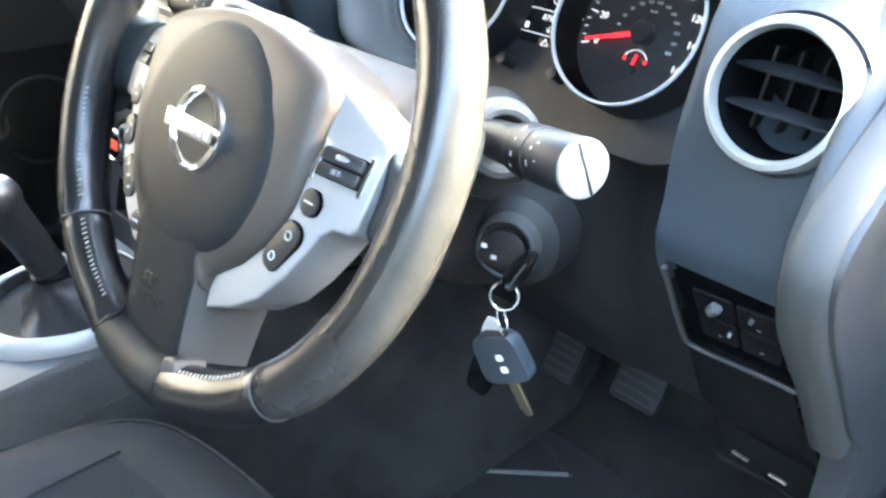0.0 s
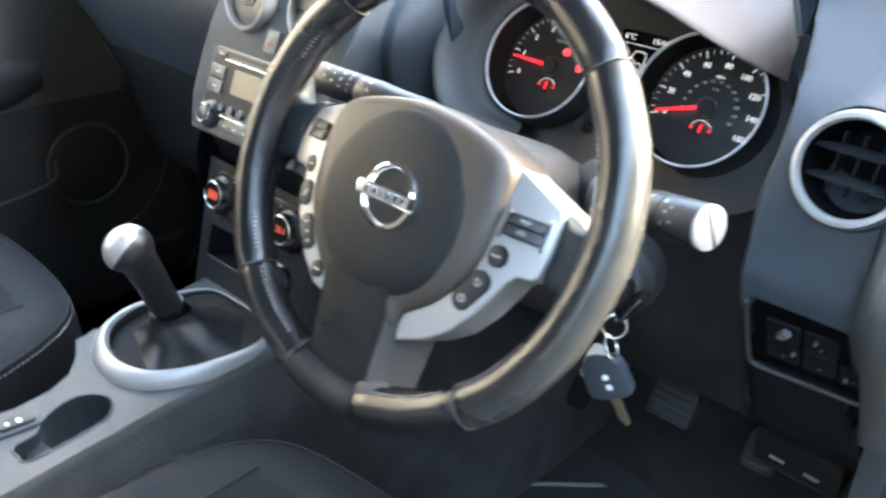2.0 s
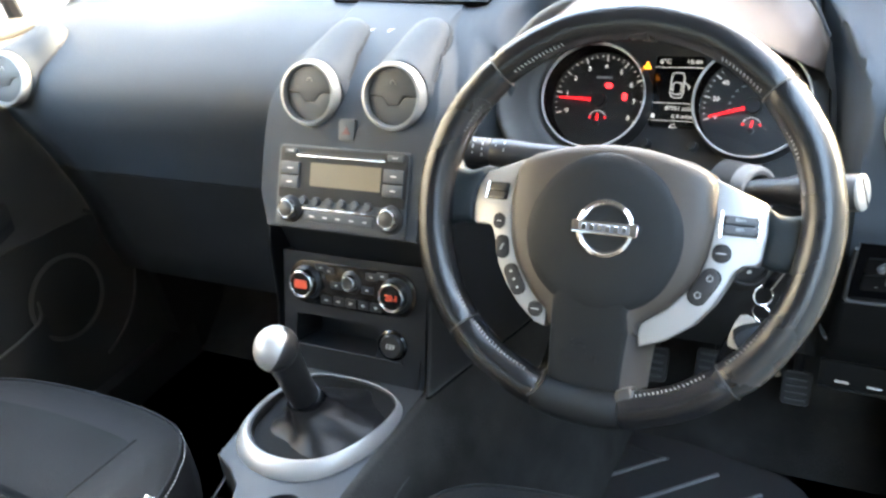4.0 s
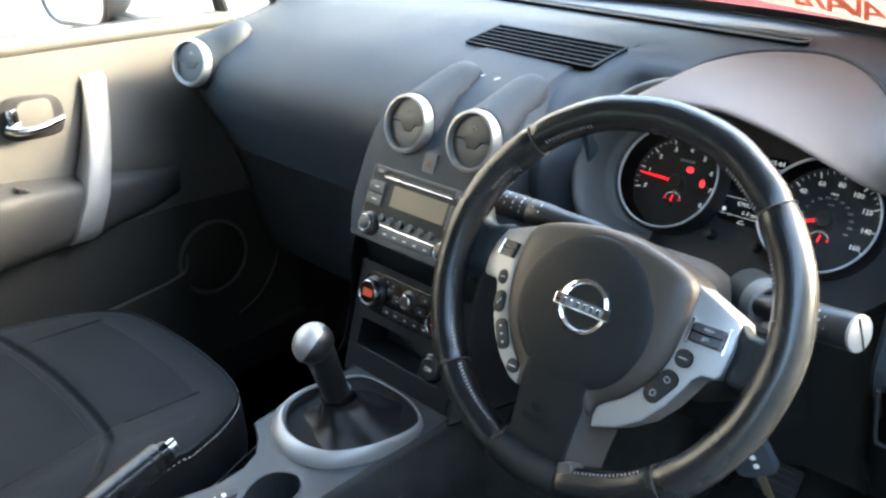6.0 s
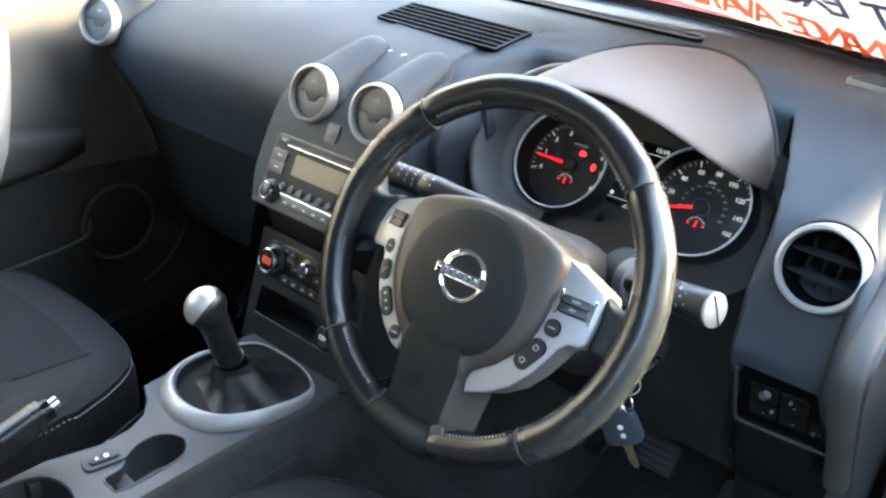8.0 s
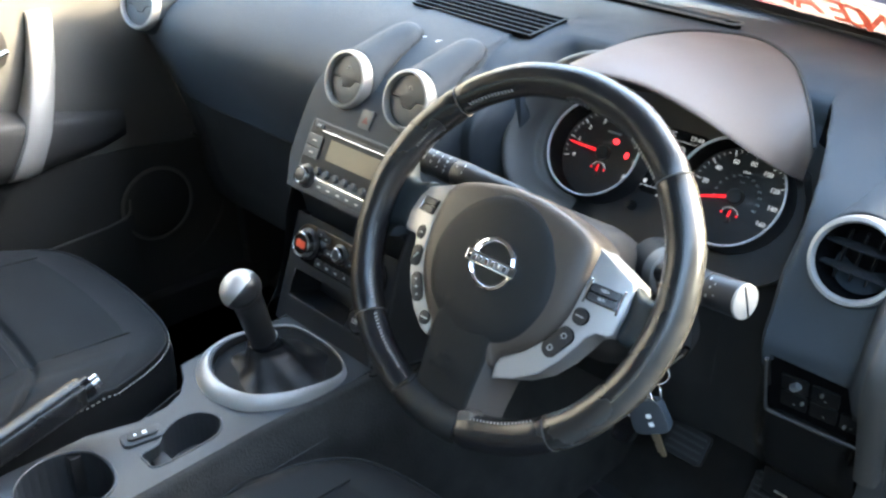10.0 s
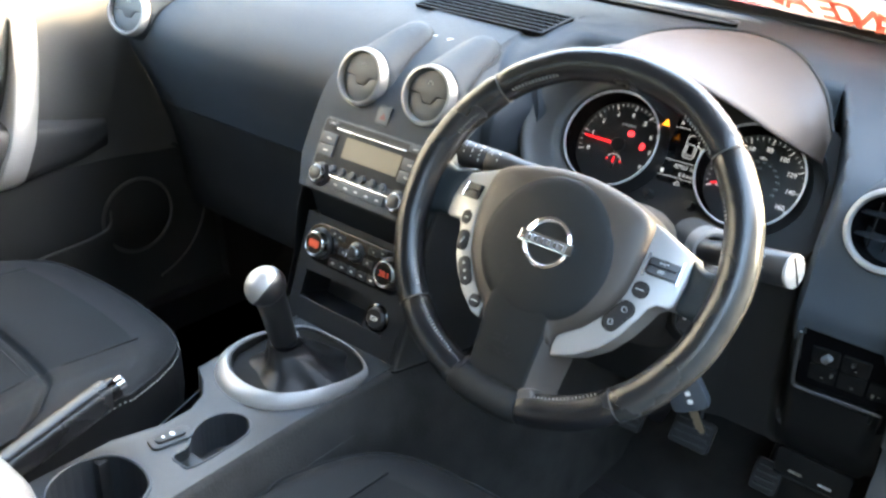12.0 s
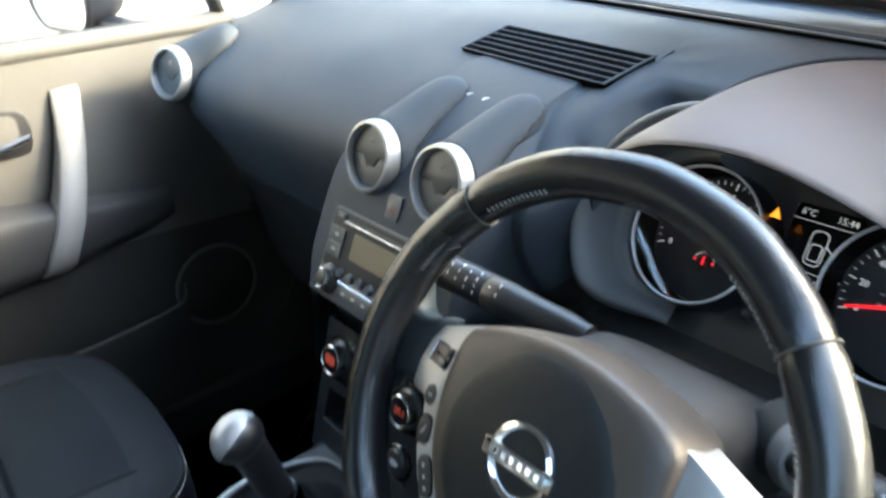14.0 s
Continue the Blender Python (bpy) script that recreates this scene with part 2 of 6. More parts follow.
def join(bm, other, m=None):
    me = bpy.data.meshes.new("tmp")
    if m is not None:
        bmesh.ops.transform(other, matrix=m, verts=other.verts)
    other.to_mesh(me)
    other.free()
    bm.from_mesh(me)
    bpy.data.meshes.remove(me)
    return bm


def rounded(w, h, r, n=5, cx=0.0, cy=0.0):
    pts = []
    for k, (sx, sy) in enumerate(((1, 1), (-1, 1), (-1, -1), (1, -1))):
        for i in range(n + 1):
            a = radians(90 * k + 90 * i / n)
            pts.append((cx + sx * (w / 2 - r) + r * math.cos(a), cy + sy * (h / 2 - r) + r * math.sin(a)))
    return pts


def smooth_loop(pts, n=4):
    """A closed Catmull-Rom curve through the points."""
    out, k = [], len(pts)
    for i in range(k):
        p0, p1, p2, p3 = (Vector(pts[(i + j - 1) % k]) for j in range(4))
        for s in range(n):
            t = s / n
            out.append(tuple(0.5 * (2 * p1 + (p2 - p0) * t + (2 * p0 - 5 * p1 + 4 * p2 - p3) * t * t + (3 * p1 - p0 - 3 * p2 + p3) * t ** 3)))
    return out


def smooth_line(pts, n=5):
    pts = [Vector(p) for p in pts]
    ext = [2 * pts[0] - pts[1]] + pts + [2 * pts[-1] - pts[-2]]
    out = []
    for i in range(len(pts) - 1):
        p0, p1, p2, p3 = ext[i:i + 4]
        for s in range(n):
            t = s / n
            out.append(0.5 * (2 * p1 + (p2 - p0) * t + (2 * p0 - 5 * p1 + 4 * p2 - p3) * t * t + (3 * p1 - p0 - 3 * p2 + p3) * t ** 3))
    return out + [pts[-1]]


def lathe(profile, n=32, close=False):
    """A body of revolution about z from (radius, z) pairs."""
    b = bmesh.new()
    rings = []
    for r, z in profile:
        if r < 1e-6:
            rings.append([b.verts.new((0, 0, z))] * n)
        else:
            rings.append([b.verts.new((r * math.cos(2 * math.pi * i / n), r * math.sin(2 * math.pi * i / n), z)) for i in range(n)])
    pairs = list(zip(rings, rings[1:])) + ([(rings[-1], rings[0])] if close else [])
    for a, c in pairs:
        for i in range(n):
            j = (i + 1) % n
            vs = []
            for v in (a[i], a[j], c[j], c[i]):
                if v not in vs:
                    vs.append(v)
            if len(vs) > 2:
                b.faces.new(vs)
    return b


def grid(rows, cap=False, loop=False):
    """A surface through rows of points; loop closes each row round, cap fills the first and last row."""
    b = bmesh.new()
    vs = [[b.verts.new(p) for p in r] for r in rows]
    for a, c in zip(vs, vs[1:]):
        k = len(a)
        for i in range(k if loop else k - 1):
            j = (i + 1) % k
            b.faces.new((a[i], a[j], c[j], c[i]))
    if cap:
        b.faces.new(vs[0])
        b.faces.new(list(reversed(vs[-1])))
    return b


def tube(path, radius, n=12, cap=True, closed=False, flat=1.0):
    """A round bar along points; radius may be a function of 0..1."""
    path = [Vector(p) for p in path]
    k = len(path)
    rows = []
    side = None
    for i, p in enumerate(path):
        a = path[(i - 1) % k] if (closed or i) else p
        c = path[(i + 1) % k] if (closed or i < k - 1) else p
        way = (c - a).normalized()
        if side is None:
            side = way.orthogonal().normalized()
        side = (side - way * side.dot(way)).normalized()
        up = way.cross(side)
        r = radius(i / (k - 1)) if callable(radius) else radius
        rows.append([p + side * r * math.cos(2 * math.pi * j / n) + up * r * flat * math.sin(2 * math.pi * j / n) for j in range(n)])
    if closed:
        rows.append(rows[0])
        b = grid(rows, loop=True)
        bmesh.ops.remove_doubles(b, verts=b.verts, dist=1e-6)
        return b
    return grid(rows, cap=cap, loop=True)


def box(x0, x1, y0, y1, z0, z1, bevel=0.0, segs=2):
    b = bmesh.new()
    bmesh.ops.create_cube(b, size=1)
    bmesh.ops.transform(b, matrix=Matrix.Translation(((x0 + x1) / 2, (y0 + y1) / 2, (z0 + z1) / 2)) @ Matrix.Diagonal((x1 - x0, y1 - y0, z1 - z0, 1)), verts=b.verts)
    if bevel:
        bmesh.ops.bevel(b, geom=list(b.edges), offset=bevel, segments=segs, profile=0.6, affect="EDGES")
    return b


def holed(outline, holes, depth_of_holes, z=0.0):
    """A plate in x, y with holes; each hole has a wall and a floor at its depth."""
    b = bmesh.new()
    edges = []
    def loop(pts, zz):
        vs = [b.verts.new((x, y, zz)) for x, y in pts]
        return vs, [b.edges.new((vs[i], vs[(i + 1) % len(vs)])) for i in range(len(vs))]
    edges += loop(outline, z)[1]
    wells = []
    for pts in holes:
        vs, es = loop(pts, z)
        wells.append(vs)
        edges += es
    bmesh.ops.triangle_fill(b, use_beauty=True, use_dissolve=False, edges=edges)
    for vs, d in zip(wells, depth_of_holes):
        low = [b.verts.new((v.co.x, v.co.y, z - d)) for v in vs]
        for i in range(len(vs)):
            j = (i + 1) % len(vs)
            b.faces.new((vs[i], vs[j], low[j], low[i]))
        b.faces.new(low)
    return b


def letters(name, text, size, mat, parent, m, mirror=False, depth=0.0003, bold=0.0):
    cu = bpy.data.curves.new(name, "FONT")
    cu.body, cu.size, cu.align_x, cu.align_y, cu.extrude, cu.offset = text, size, "CENTER", "CENTER", depth, bold
    cu.resolution_u = 2
    tmp = bpy.data.objects.new(name, cu)
    me = bpy.data.meshes.new_from_object(tmp)
    bpy.data.objects.remove(tmp)
    bpy.data.curves.remove(cu)
    me.materials.clear()
    me.materials.append(mat)
    ob = new(name, me)
    ob.parent = parent
    ob.matrix_basis = m @ (Matrix.Diagonal((-1, 1, 1, 1)) if mirror else Matrix())
    return ob


def arc(cx, cy, r, a0, a1, n):
    return [(cx + r * math.cos(radians(a0 + (a1 - a0) * i / n)), cy + r * math.sin(radians(a0 + (a1 - a0) * i / n))) for i in range(n + 1)]


def ease(a, b, x):
    t = max(0.0, min(1.0, (x - a) / (b - a)))
    return t * t * (3 - 2 * t)


# ---- cabin shell ----
def slab(name, pts, thick, mat, label, category, way=(0, 0, 1)):
    """A flat panel through the corner points, thickened along way."""
    b = bmesh.new()
    lo = [b.verts.new(p) for p in pts]
    f = b.faces.new(lo)
    out = bmesh.ops.extrude_face_region(b, geom=[f])
    bmesh.ops.translate(b, vec=Vector(way) * thick, verts=[v for v in out["geom"] if isinstance(v, bmesh.types.BMVert)])
    return one(name, b, mat, label, category, kind="structure", smooth=0)


# floor pan with sloping toe board
rows = []
for x in (-0.74, -0.45, -0.172, -0.150, 0.150, 0.172, 0.45, 0.74):
    hump = 0.12 if abs(x) < 0.16 else 0.0
    rows.append([(x, -1.6, 0.02), (x, -0.7, 0.02), (x, 0.0, 0.02 + hump), (x, 0.50, 0.02 + hump), (x, 0.60, 0.10 + hump), (x, 0.74, 0.32), (x, 0.84, 0.62), (x, 0.86, 0.80)])
b = grid(rows)
bmesh.ops.solidify(b, geom=b.faces[:], thickness=0.012)
one("floor", b, CARPET, "black carpeted cabin floor rising to the toe board", "floor", kind="structure")
slab("ceiling", [(-0.62, 0.25, 1.30), (0.62, 0.25, 1.30), (0.62, -1.7, 1.33), (-0.62, -1.7, 1.33)], 0.04, HEAD, "pale cloth headliner under the roof", "ceiling")
slab("wall_rear", [(-0.76, -1.7, 0.0), (0.76, -1.7, 0.0), (0.72, -1.7, 0.82), (-0.72, -1.7, 0.82)], 0.03, CARPET, "dark trim closing the back of the cabin", "wall", (0, -1, 0))
slab("rear_window", [(-0.72, -1.7, 0.82), (0.72, -1.7, 0.82), (0.64, -1.7, 1.33), (-0.64, -1.7, 1.33)], 0.004, TINT, "tinted tailgate glass behind the back seat", "window", (0, -1, 0))
slab("wall_rear_left", [(-0.77, -1.7, 0.0), (-0.77, -0.75, 0.0), (-0.77, -0.75, 0.80), (-0.77, -1.7, 0.80)], 0.03, CARPET, "dark trim beside the back seat", "wall", (-1, 0, 0))
slab("wall_rear_right", [(0.77, -1.7, 0.0), (0.77, -0.95, 0.0), (0.77, -0.95, 0.80), (0.77, -1.7, 0.80)], 0.03, CARPET, "dark trim beside the back seat", "wall", (1, 0, 0))
for s, nm in ((-1, "rear_window_left"), (1, "rear_window_right")):
    slab(nm, [(s * 0.77, -1.7, 0.80), (s * 0.77, -0.82, 0.80), (s * 0.66, -0.92, 1.32), (s * 0.64, -1.7, 1.33)], 0.004, TINT, "dark privacy glass beside the back seat", "window", (s, 0, 0))
# red outer skin: roof and passenger side
b = grid([[(x, y, 1.345 + 0.045 * (1 - (x / 0.66) ** 2) - 0.03 * ((y + 0.7) / 1.0) ** 2) for y in [0.22 - 0.16 * i for i in range(13)]] for x in [-0.66 + 0.12 * i for i in range(12)]])
bmesh.ops.solidify(b, geom=b.faces[:], thickness=0.006)
one("roof_skin", b, RED, "glossy red roof panel", "roof", kind="structure")
slab("wing_left", [(-0.85, 0.40, -0.2), (-0.87, 1.9, -0.1), (-0.84, 1.9, 0.45), (-0.82, 0.95, 0.73), (-0.80, 0.50, 0.79)], 0.01, RED, "red front wing outside the windscreen", "wing", (-1, 0, 0))
slab("wing_right", [(0.85, 0.63, -0.2), (0.87, 1.9, -0.1), (0.84, 1.9, 0.45), (0.82, 0.95, 0.73), (0.80, 0.63, 0.79)], 0.01, RED, "red front wing outside the windscreen", "wing", (1, 0, 0))
# windscreen pillars
for s, nm in ((-1, "pillar_left"), (1, "pillar_right")):
    b = tube([(s * 0.745, 0.53, 0.83), (s * 0.71, 0.40, 0.99), (s * 0.655, 0.30, 1.20), (s * 0.63, 0.22, 1.32)], 0.032, 10, flat=1.3)
    one(nm, b, TRIM, "grey plastic windscreen pillar trim", "pillar", kind="structure")
    b = tube([(s * 0.77, -0.80, 0.0), (s * 0.77, -0.80, 0.75), (s * 0.68, -0.90, 1.32)], 0.05, 10)
    one(nm.replace("pillar", "centre_pillar"), b, TRIM, "grey plastic centre pillar trim", "pillar", kind="structure")

# windscreen: base behind the dashboard, leaning back
WS0, WS1 = (0.80, 0.826), (0.17, 1.31)          # y, z of the lower and upper edge
def ws(x, k):
    """A point of the windscreen: x across, k from 0 at its base to 1 at the roof; bowed forward in the middle."""
    bow = -0.24 * (x / 0.72) ** 2
    return (x * (1 - 0.12 * k), WS0[0] + (WS1[0] - WS0[0]) * k + bow * (1 - 0.3 * k), WS0[1] + (WS1[1] - WS0[1]) * k)
pane = one("windscreen", grid([[ws(-0.72 + 1.44 * i / 24, k / 8) for k in range(9)] for i in range(25)]), CLEAR, "clear laminated windscreen with dealer stickers", "windscreen", kind="structure")
pane.visible_shadow = False
pane.data.flip_normals()                              # the sheet faces the cabin
# black rubber at the base of the glass
one("windscreen_seal", tube([Vector(ws(-0.74 + 1.48 * i / 30, 0.012)) + Vector((0, -0.004, 0.002)) for i in range(31)], 0.009, 8), RUBBER, "black rubber windscreen seal", "seal", kind="structure")

one("windscreen_frit", grid([[Vector(ws(-0.73 + 1.46 * i / 30, k)) + Vector((0, -0.0012, -0.0016)) for k in (-0.012, 0.006, 0.024, 0.042, 0.058)] for i in range(31)]), FRIT, "black printed border along the base of the windscreen", "windscreen border", kind="structure")
# bonnet and wings of the car itself, red
rows = []
for i in range(17):
    x = -0.86 + 1.72 * i / 16
    e = (x / 0.86) ** 2
    rows.append([(x, 0.80 - 0.24 * (x / 0.72) ** 2, 0.795 - 0.05 * e), (x, 0.90, 0.815 - 0.06 * e), (x, 1.02, 0.842 - 0.07 * e), (x, 1.3, 0.838 - 0.09 * e), (x, 1.7, 0.77 - 0.13 * e), (x, 1.95, 0.62 - 0.2 * e), (x, 2.0, 0.3)])
b = grid(rows)
bmesh.ops.solidify(b, geom=b.faces[:], thickness=0.01)
one("bonnet", b, RED, "glossy red bonnet beyond the windscreen", "bonnet", kind="structure")

# ground
b = bmesh.new()
bmesh.ops.create_grid(b, x_segments=4, y_segments=4, size=400)
one("ground", b, TARMAC, "grey tarmac car park", "ground", Matrix.Translation((0, 0, -0.42)), kind="structure")

# unseen wall added on the driver's side to cut sky light through the doorway
slab("sky_block_right", [(2.7, -9, -0.42), (2.7, 1.0, -0.42), (2.7, 1.0, 2.9), (2.7, -9, 2.9)], 0.25, GREYWALLM, "unseen grey wall added beside the car to cut sky light", "wall", (1, 0, 0))
# Wall added ahead of the car: it holds sky light off the dashboard.
slab("sky_block_ahead", [(-14, 11, -0.42), (3.5, 11, -0.42), (3.5, 11, 5.6), (-14, 11, 5.6)], 0.3, PALEWALLM, "pale wall added ahead of the car to cut sky light", "wall", (0, 1, 0))
# Added on the passenger side: blocks sky light, pale through the window.
slab("sky_block_left", [(-5.2, -9, -0.42), (-5.2, 8, -0.42), (-5.2, 8, 4.6), (-5.2, -9, 4.6)], 0.25, PALEWALLM, "pale wall added on the passenger side to cut sky light", "wall", (-1, 0, 0))
one("door_post_right", box(0.700, 0.842, 0.44, 0.62, -0.15, 0.80, 0.012), SIDEM, "dark body post that carries the driver's door hinges", "post", kind="structure")
# driver's side sill and body side, seen past the open doorway
one("sill", tube([(0.75, -0.85, 0.07), (0.75, 0.0, 0.07), (0.75, 0.36, 0.09), (0.745, 0.40, 0.2)], 0.055, 12), BLACK, "black plastic sill under the open driver's doorway", "sill", kind="structure")
one("sill_left", box(-0.80, -0.72, -1.6, 0.5, -0.05, 0.10, 0.01), BLACK, "black plastic sill under the passenger door", "sill", kind="structure")
b = prism(smooth_loop([(0.33, 0.805), (0.188, 0.736), (0.137, 0.700), (0.143, 0.66), (0.181, 0.605), (0.246, 0.516), (0.292, 0.452), (0.30, 0.30), (0.29, 0.05), (0.75, 0.06), (0.75, 0.80), (0.5, 0.825)], 4), 0.025, 0.004)
one("side_panel", b, SIDEM, "dark blue-grey cap closing the dashboard end", "panel", Matrix(((0, 0, 1, 0.684), (1, 0, 0, 0), (0, 1, 0, 0), (0, 0, 0, 1))), kind="structure")
b = prism([(0.46, 0.03), (0.95, 0.03), (0.95, 0.78), (0.60, 0.825), (0.44, 0.805), (0.345, 0.775), (0.300, 0.735), (0.288, 0.700), (0.305, 0.645), (0.350, 0.560), (0.395, 0.45), (0.43, 0.34)], 0.03, 0.004)
one("side_panel_left", b, KNEE, "dark kick panel beside the passenger footwell", "panel", Matrix(((0, 0, 1, -0.724), (1, 0, 0, 0), (0, 1, 0, 0), (0, 0, 0, 1))), kind="structure")
slab("wall_front", [(-0.78, 0.90, 0.0), (0.78, 0.90, 0.0), (0.78, 0.90, 0.79), (-0.78, 0.90, 0.79)], 0.02, CARPET, "black bulkhead behind the dashboard", "wall", (0, 1, 0))

# ---- dashboard ----
P = [(.80, .835), (.64, .835), (.50, .836), (.40, .822), (.32, .800), (.261, .770), (.229, .743), (.218, .713), (.226, .677), (.247, .638), (.271, .597), (.296, .546), (.318, .492), (.332, .44), (.344, .38), (.37, .31)]
D = [(.80, .835), (.64, .835), (.50, .836), (.42, .828), (.405, .822), (.40, .81), (.40, .79), (.39, .76), (.375, .70), (.36, .65), (.31, .622), (.285, .605), (.295, .56), (.31, .50), (.34, .42), (.40, .33)]
DR = [(.80, .835), (.64, .835), (.50, .836), (.42, .828), (.405, .822), (.40, .81), (.40, .79), (.39, .76), (.375, .70), (.365, .65), (.355, .62), (.352, .60), (.355, .56), (.36, .50), (.375, .42), (.41, .33)]
E = [(.80, .835), (.64, .835), (.50, .836), (.40, .826), (.32, .800), (.25, .768), (.19, .738), (.152, .716), (.132, .690), (.138, .660), (.151, .635), (.177, .60), (.207, .56), (.242, .513), (.281, .459), (.33, .39)]
B = [(.80, .835), (.64, .835), (.50, .836), (.40, .824), (.33, .808), (.275, .790), (.235, .770), (.213, .74), (.206, .70), (.203, .66), (.200, .625), (.222, .58), (.255, .53), (.29, .47), (.33, .40), (.40, .33)]
C = [(.80, .835), (.64, .835), (.50, .836), (.41, .826), (.34, .812), (.275, .792), (.225, .766), (.190, .738), (.165, .70), (.136, .64), (.121, .607), (.120, .598), (.140, .590), (.16, .52), (.17, .42), (.22, .33)]
Q = [(.80, .835), (.64, .835), (.50, .836), (.42, .830), (.37, .820), (.322, .802), (.297, .778), (.288, .745), (.285, .70), (.285, .655), (.286, .625), (.288, .605), (.29, .56), (.31, .50), (.34, .42), (.40, .33)]
CX = -0.012


def blend(a, b, k):
    return [(p[0] + (q[0] - p[0]) * k, p[1] + (q[1] - p[1]) * k) for p, q in zip(a, b)]


def along(line, x):
    """Height of a broken line of (x, value) pairs, in rising order, at x."""
    if x <= line[0][0]:
        return line[0][1]
    for (a, u), (b, v) in zip(line, line[1:]):
        if x <= b:
            return u + (v - u) * (x - a) / (b - a)
    return line[-1][1]


HOOD_SIDE = [(0.492, 0.402), (0.506, 0.365), (0.520, 0.325), (0.534, 0.285), (0.546, 0.240), (0.556, 0.200)]
B_TOP = sorted(B[3:9])


def dash_profile(x):
    u = abs(x - CX)
    q = blend(C, P, ease(0.119, 0.132, u)) if x < 0.11 else blend(blend(C, P, ease(0.119, 0.128, u)), Q, ease(0.130, 0.150, x))
    if x > 0.155:
        q = blend(q, D, ease(0.158, 0.176, x))
    if x > 0.4:
        d = blend(D, DR, ease(0.42, 0.45, x))
        # beside the hood the top ends in a slanting edge and drops to the recess; lower down the face sweeps back more gently
        foot = ease(0.512, 0.55, x)
        end = along(HOOD_SIDE, x)
        q, drop = [], 0
        for i, (p, r) in enumerate(zip(d, B)):
            if x < 0.492:
                q.append(p)
            elif i > 7:
                q.append((p[0] + (r[0] - p[0]) * foot, p[1] + (r[1] - p[1]) * foot))
            elif i < 3 or r[0] >= end:
                q.append(r)
            else:
                q.append((end + 0.009 * drop, along(B_TOP, end) - 0.002 - 0.017 * drop))
                drop += 1
        q = blend(q, E, ease(0.634, 0.657, x))
    # the ends draw back
    e = ease(0.62, 0.74, u) if x < 0 else 0.0
    return [(y + 0.06 * e * (1 - i / 24), z - 0.012 * e) if i > 2 else (y - (0.235, 0.16, 0.06)[i] * (x / 0.72) ** 2 - (0.02, 0, 0)[i], z - 0.012 * e) for i, (y, z) in enumerate(q)]


def narrow(p):
    """The raised middle of the dashboard is shield-shaped: it narrows towards its top and its foot."""
    u = p.x - CX
    k = 1 - 0.10 * ease(0.645, 0.60, p.z) - 0.07 * ease(0.735, 0.765, p.z) - 0.25 * ease(0.76, 0.81, p.z)
    k = 1 + (k - 1) * (1 - ease(0.135, 0.22, abs(u))) * (1 if p.y < 0.45 else 0)
    return Vector((CX + u * k, p.y, p.z))


XS = sorted(set([round(-0.75 + 0.02 * i, 3) for i in range(75)] + [CX + s * d for s in (-1, 1) for d in (0.117, 0.119, 0.121, 0.1235, 0.126, 0.1285, 0.131, 0.133)] + [round(0.566 + 0.005 * i, 4) for i in range(17)] + [0.4915, 0.4925, 0.497, 0.502, 0.506, 0.5085, 0.511, 0.5135, 0.516, 0.519, 0.523, 0.529, 0.536, 0.543, 0.55, 0.132, 0.137, 0.143, 0.150, 0.158, 0.163, 0.168, 0.173, 0.178, 0.5555, 0.5575, 0.640, 0.648, 0.657]))
dash = thing("dashboard", "dark blue-grey soft plastic dashboard under the windscreen", "dashboard")
rows = []
SWM = pose(0.6055, 0.238, 0.560, 121, 0, 4)             # switch panel in the right bolster
swi = SWM.inverted()
VENTM = pose(0.606, 0.208, 0.739, 74, 0, -4)            # driver's round vent
vdi, vent_axis = VENTM.inverted(), VENTM.to_3x3() @ Vector((0, 0, 1))
for x in XS:
    line = [narrow(p) for p in smooth_line([(x, y, z) for y, z in dash_profile(x)], 4)]
    for p in line[30:]:
        q = swi @ p
        if abs(q.x) < 0.0495 and abs(q.y) < 0.058:
            p.y += 0.035
    for p in line:
        q = vdi @ p
        if math.hypot(q.x, q.y) < 0.0345 and abs(q.z) < 0.05:
            p += vent_axis * -0.06
    rows.append(line)
LOW = 43
part("body", grid([r[:LOW + 1] for r in rows if r[0].x < 0.6575]), DASH, dash, smooth=50)
part("end_top", grid([r[:22] for r in rows if r[0].x > 0.6565]), DASH, dash, smooth=50)
# black lower panels: glovebox, round the column, under the bolster
part("glovebox", grid([[p + Vector((0, -0.002, 0)) for p in r[LOW:]] for r in rows if r[0].x < -0.135]), KNEE, dash, "black lower panel with the glovebox", smooth=50)
part("stack_foot", grid([r[LOW:] for r in rows if -0.15 < r[0].x < 0.125]), LOWM, dash, smooth=50)
part("knee_panel", grid([[p + Vector((0, -0.004, 0)) for p in r[36:]] for r in rows if 0.115 < r[0].x < 0.535]), KNEE, dash, "black lower panel round the steering column", smooth=50)
part("bolster_foot", grid([r[LOW:] for r in rows if 0.52 < r[0].x < 0.6575]), SWITCHM, dash, "black lower edge of the dashboard end", smooth=50)


def on_dash(x, y):
    """Height of the dashboard top at x, y."""
    line = smooth_line([(x, yy, zz) for yy, zz in dash_profile(x)], 6)
    best = min(line[:45], key=lambda p: abs(p[1] - y))
    return best[2]


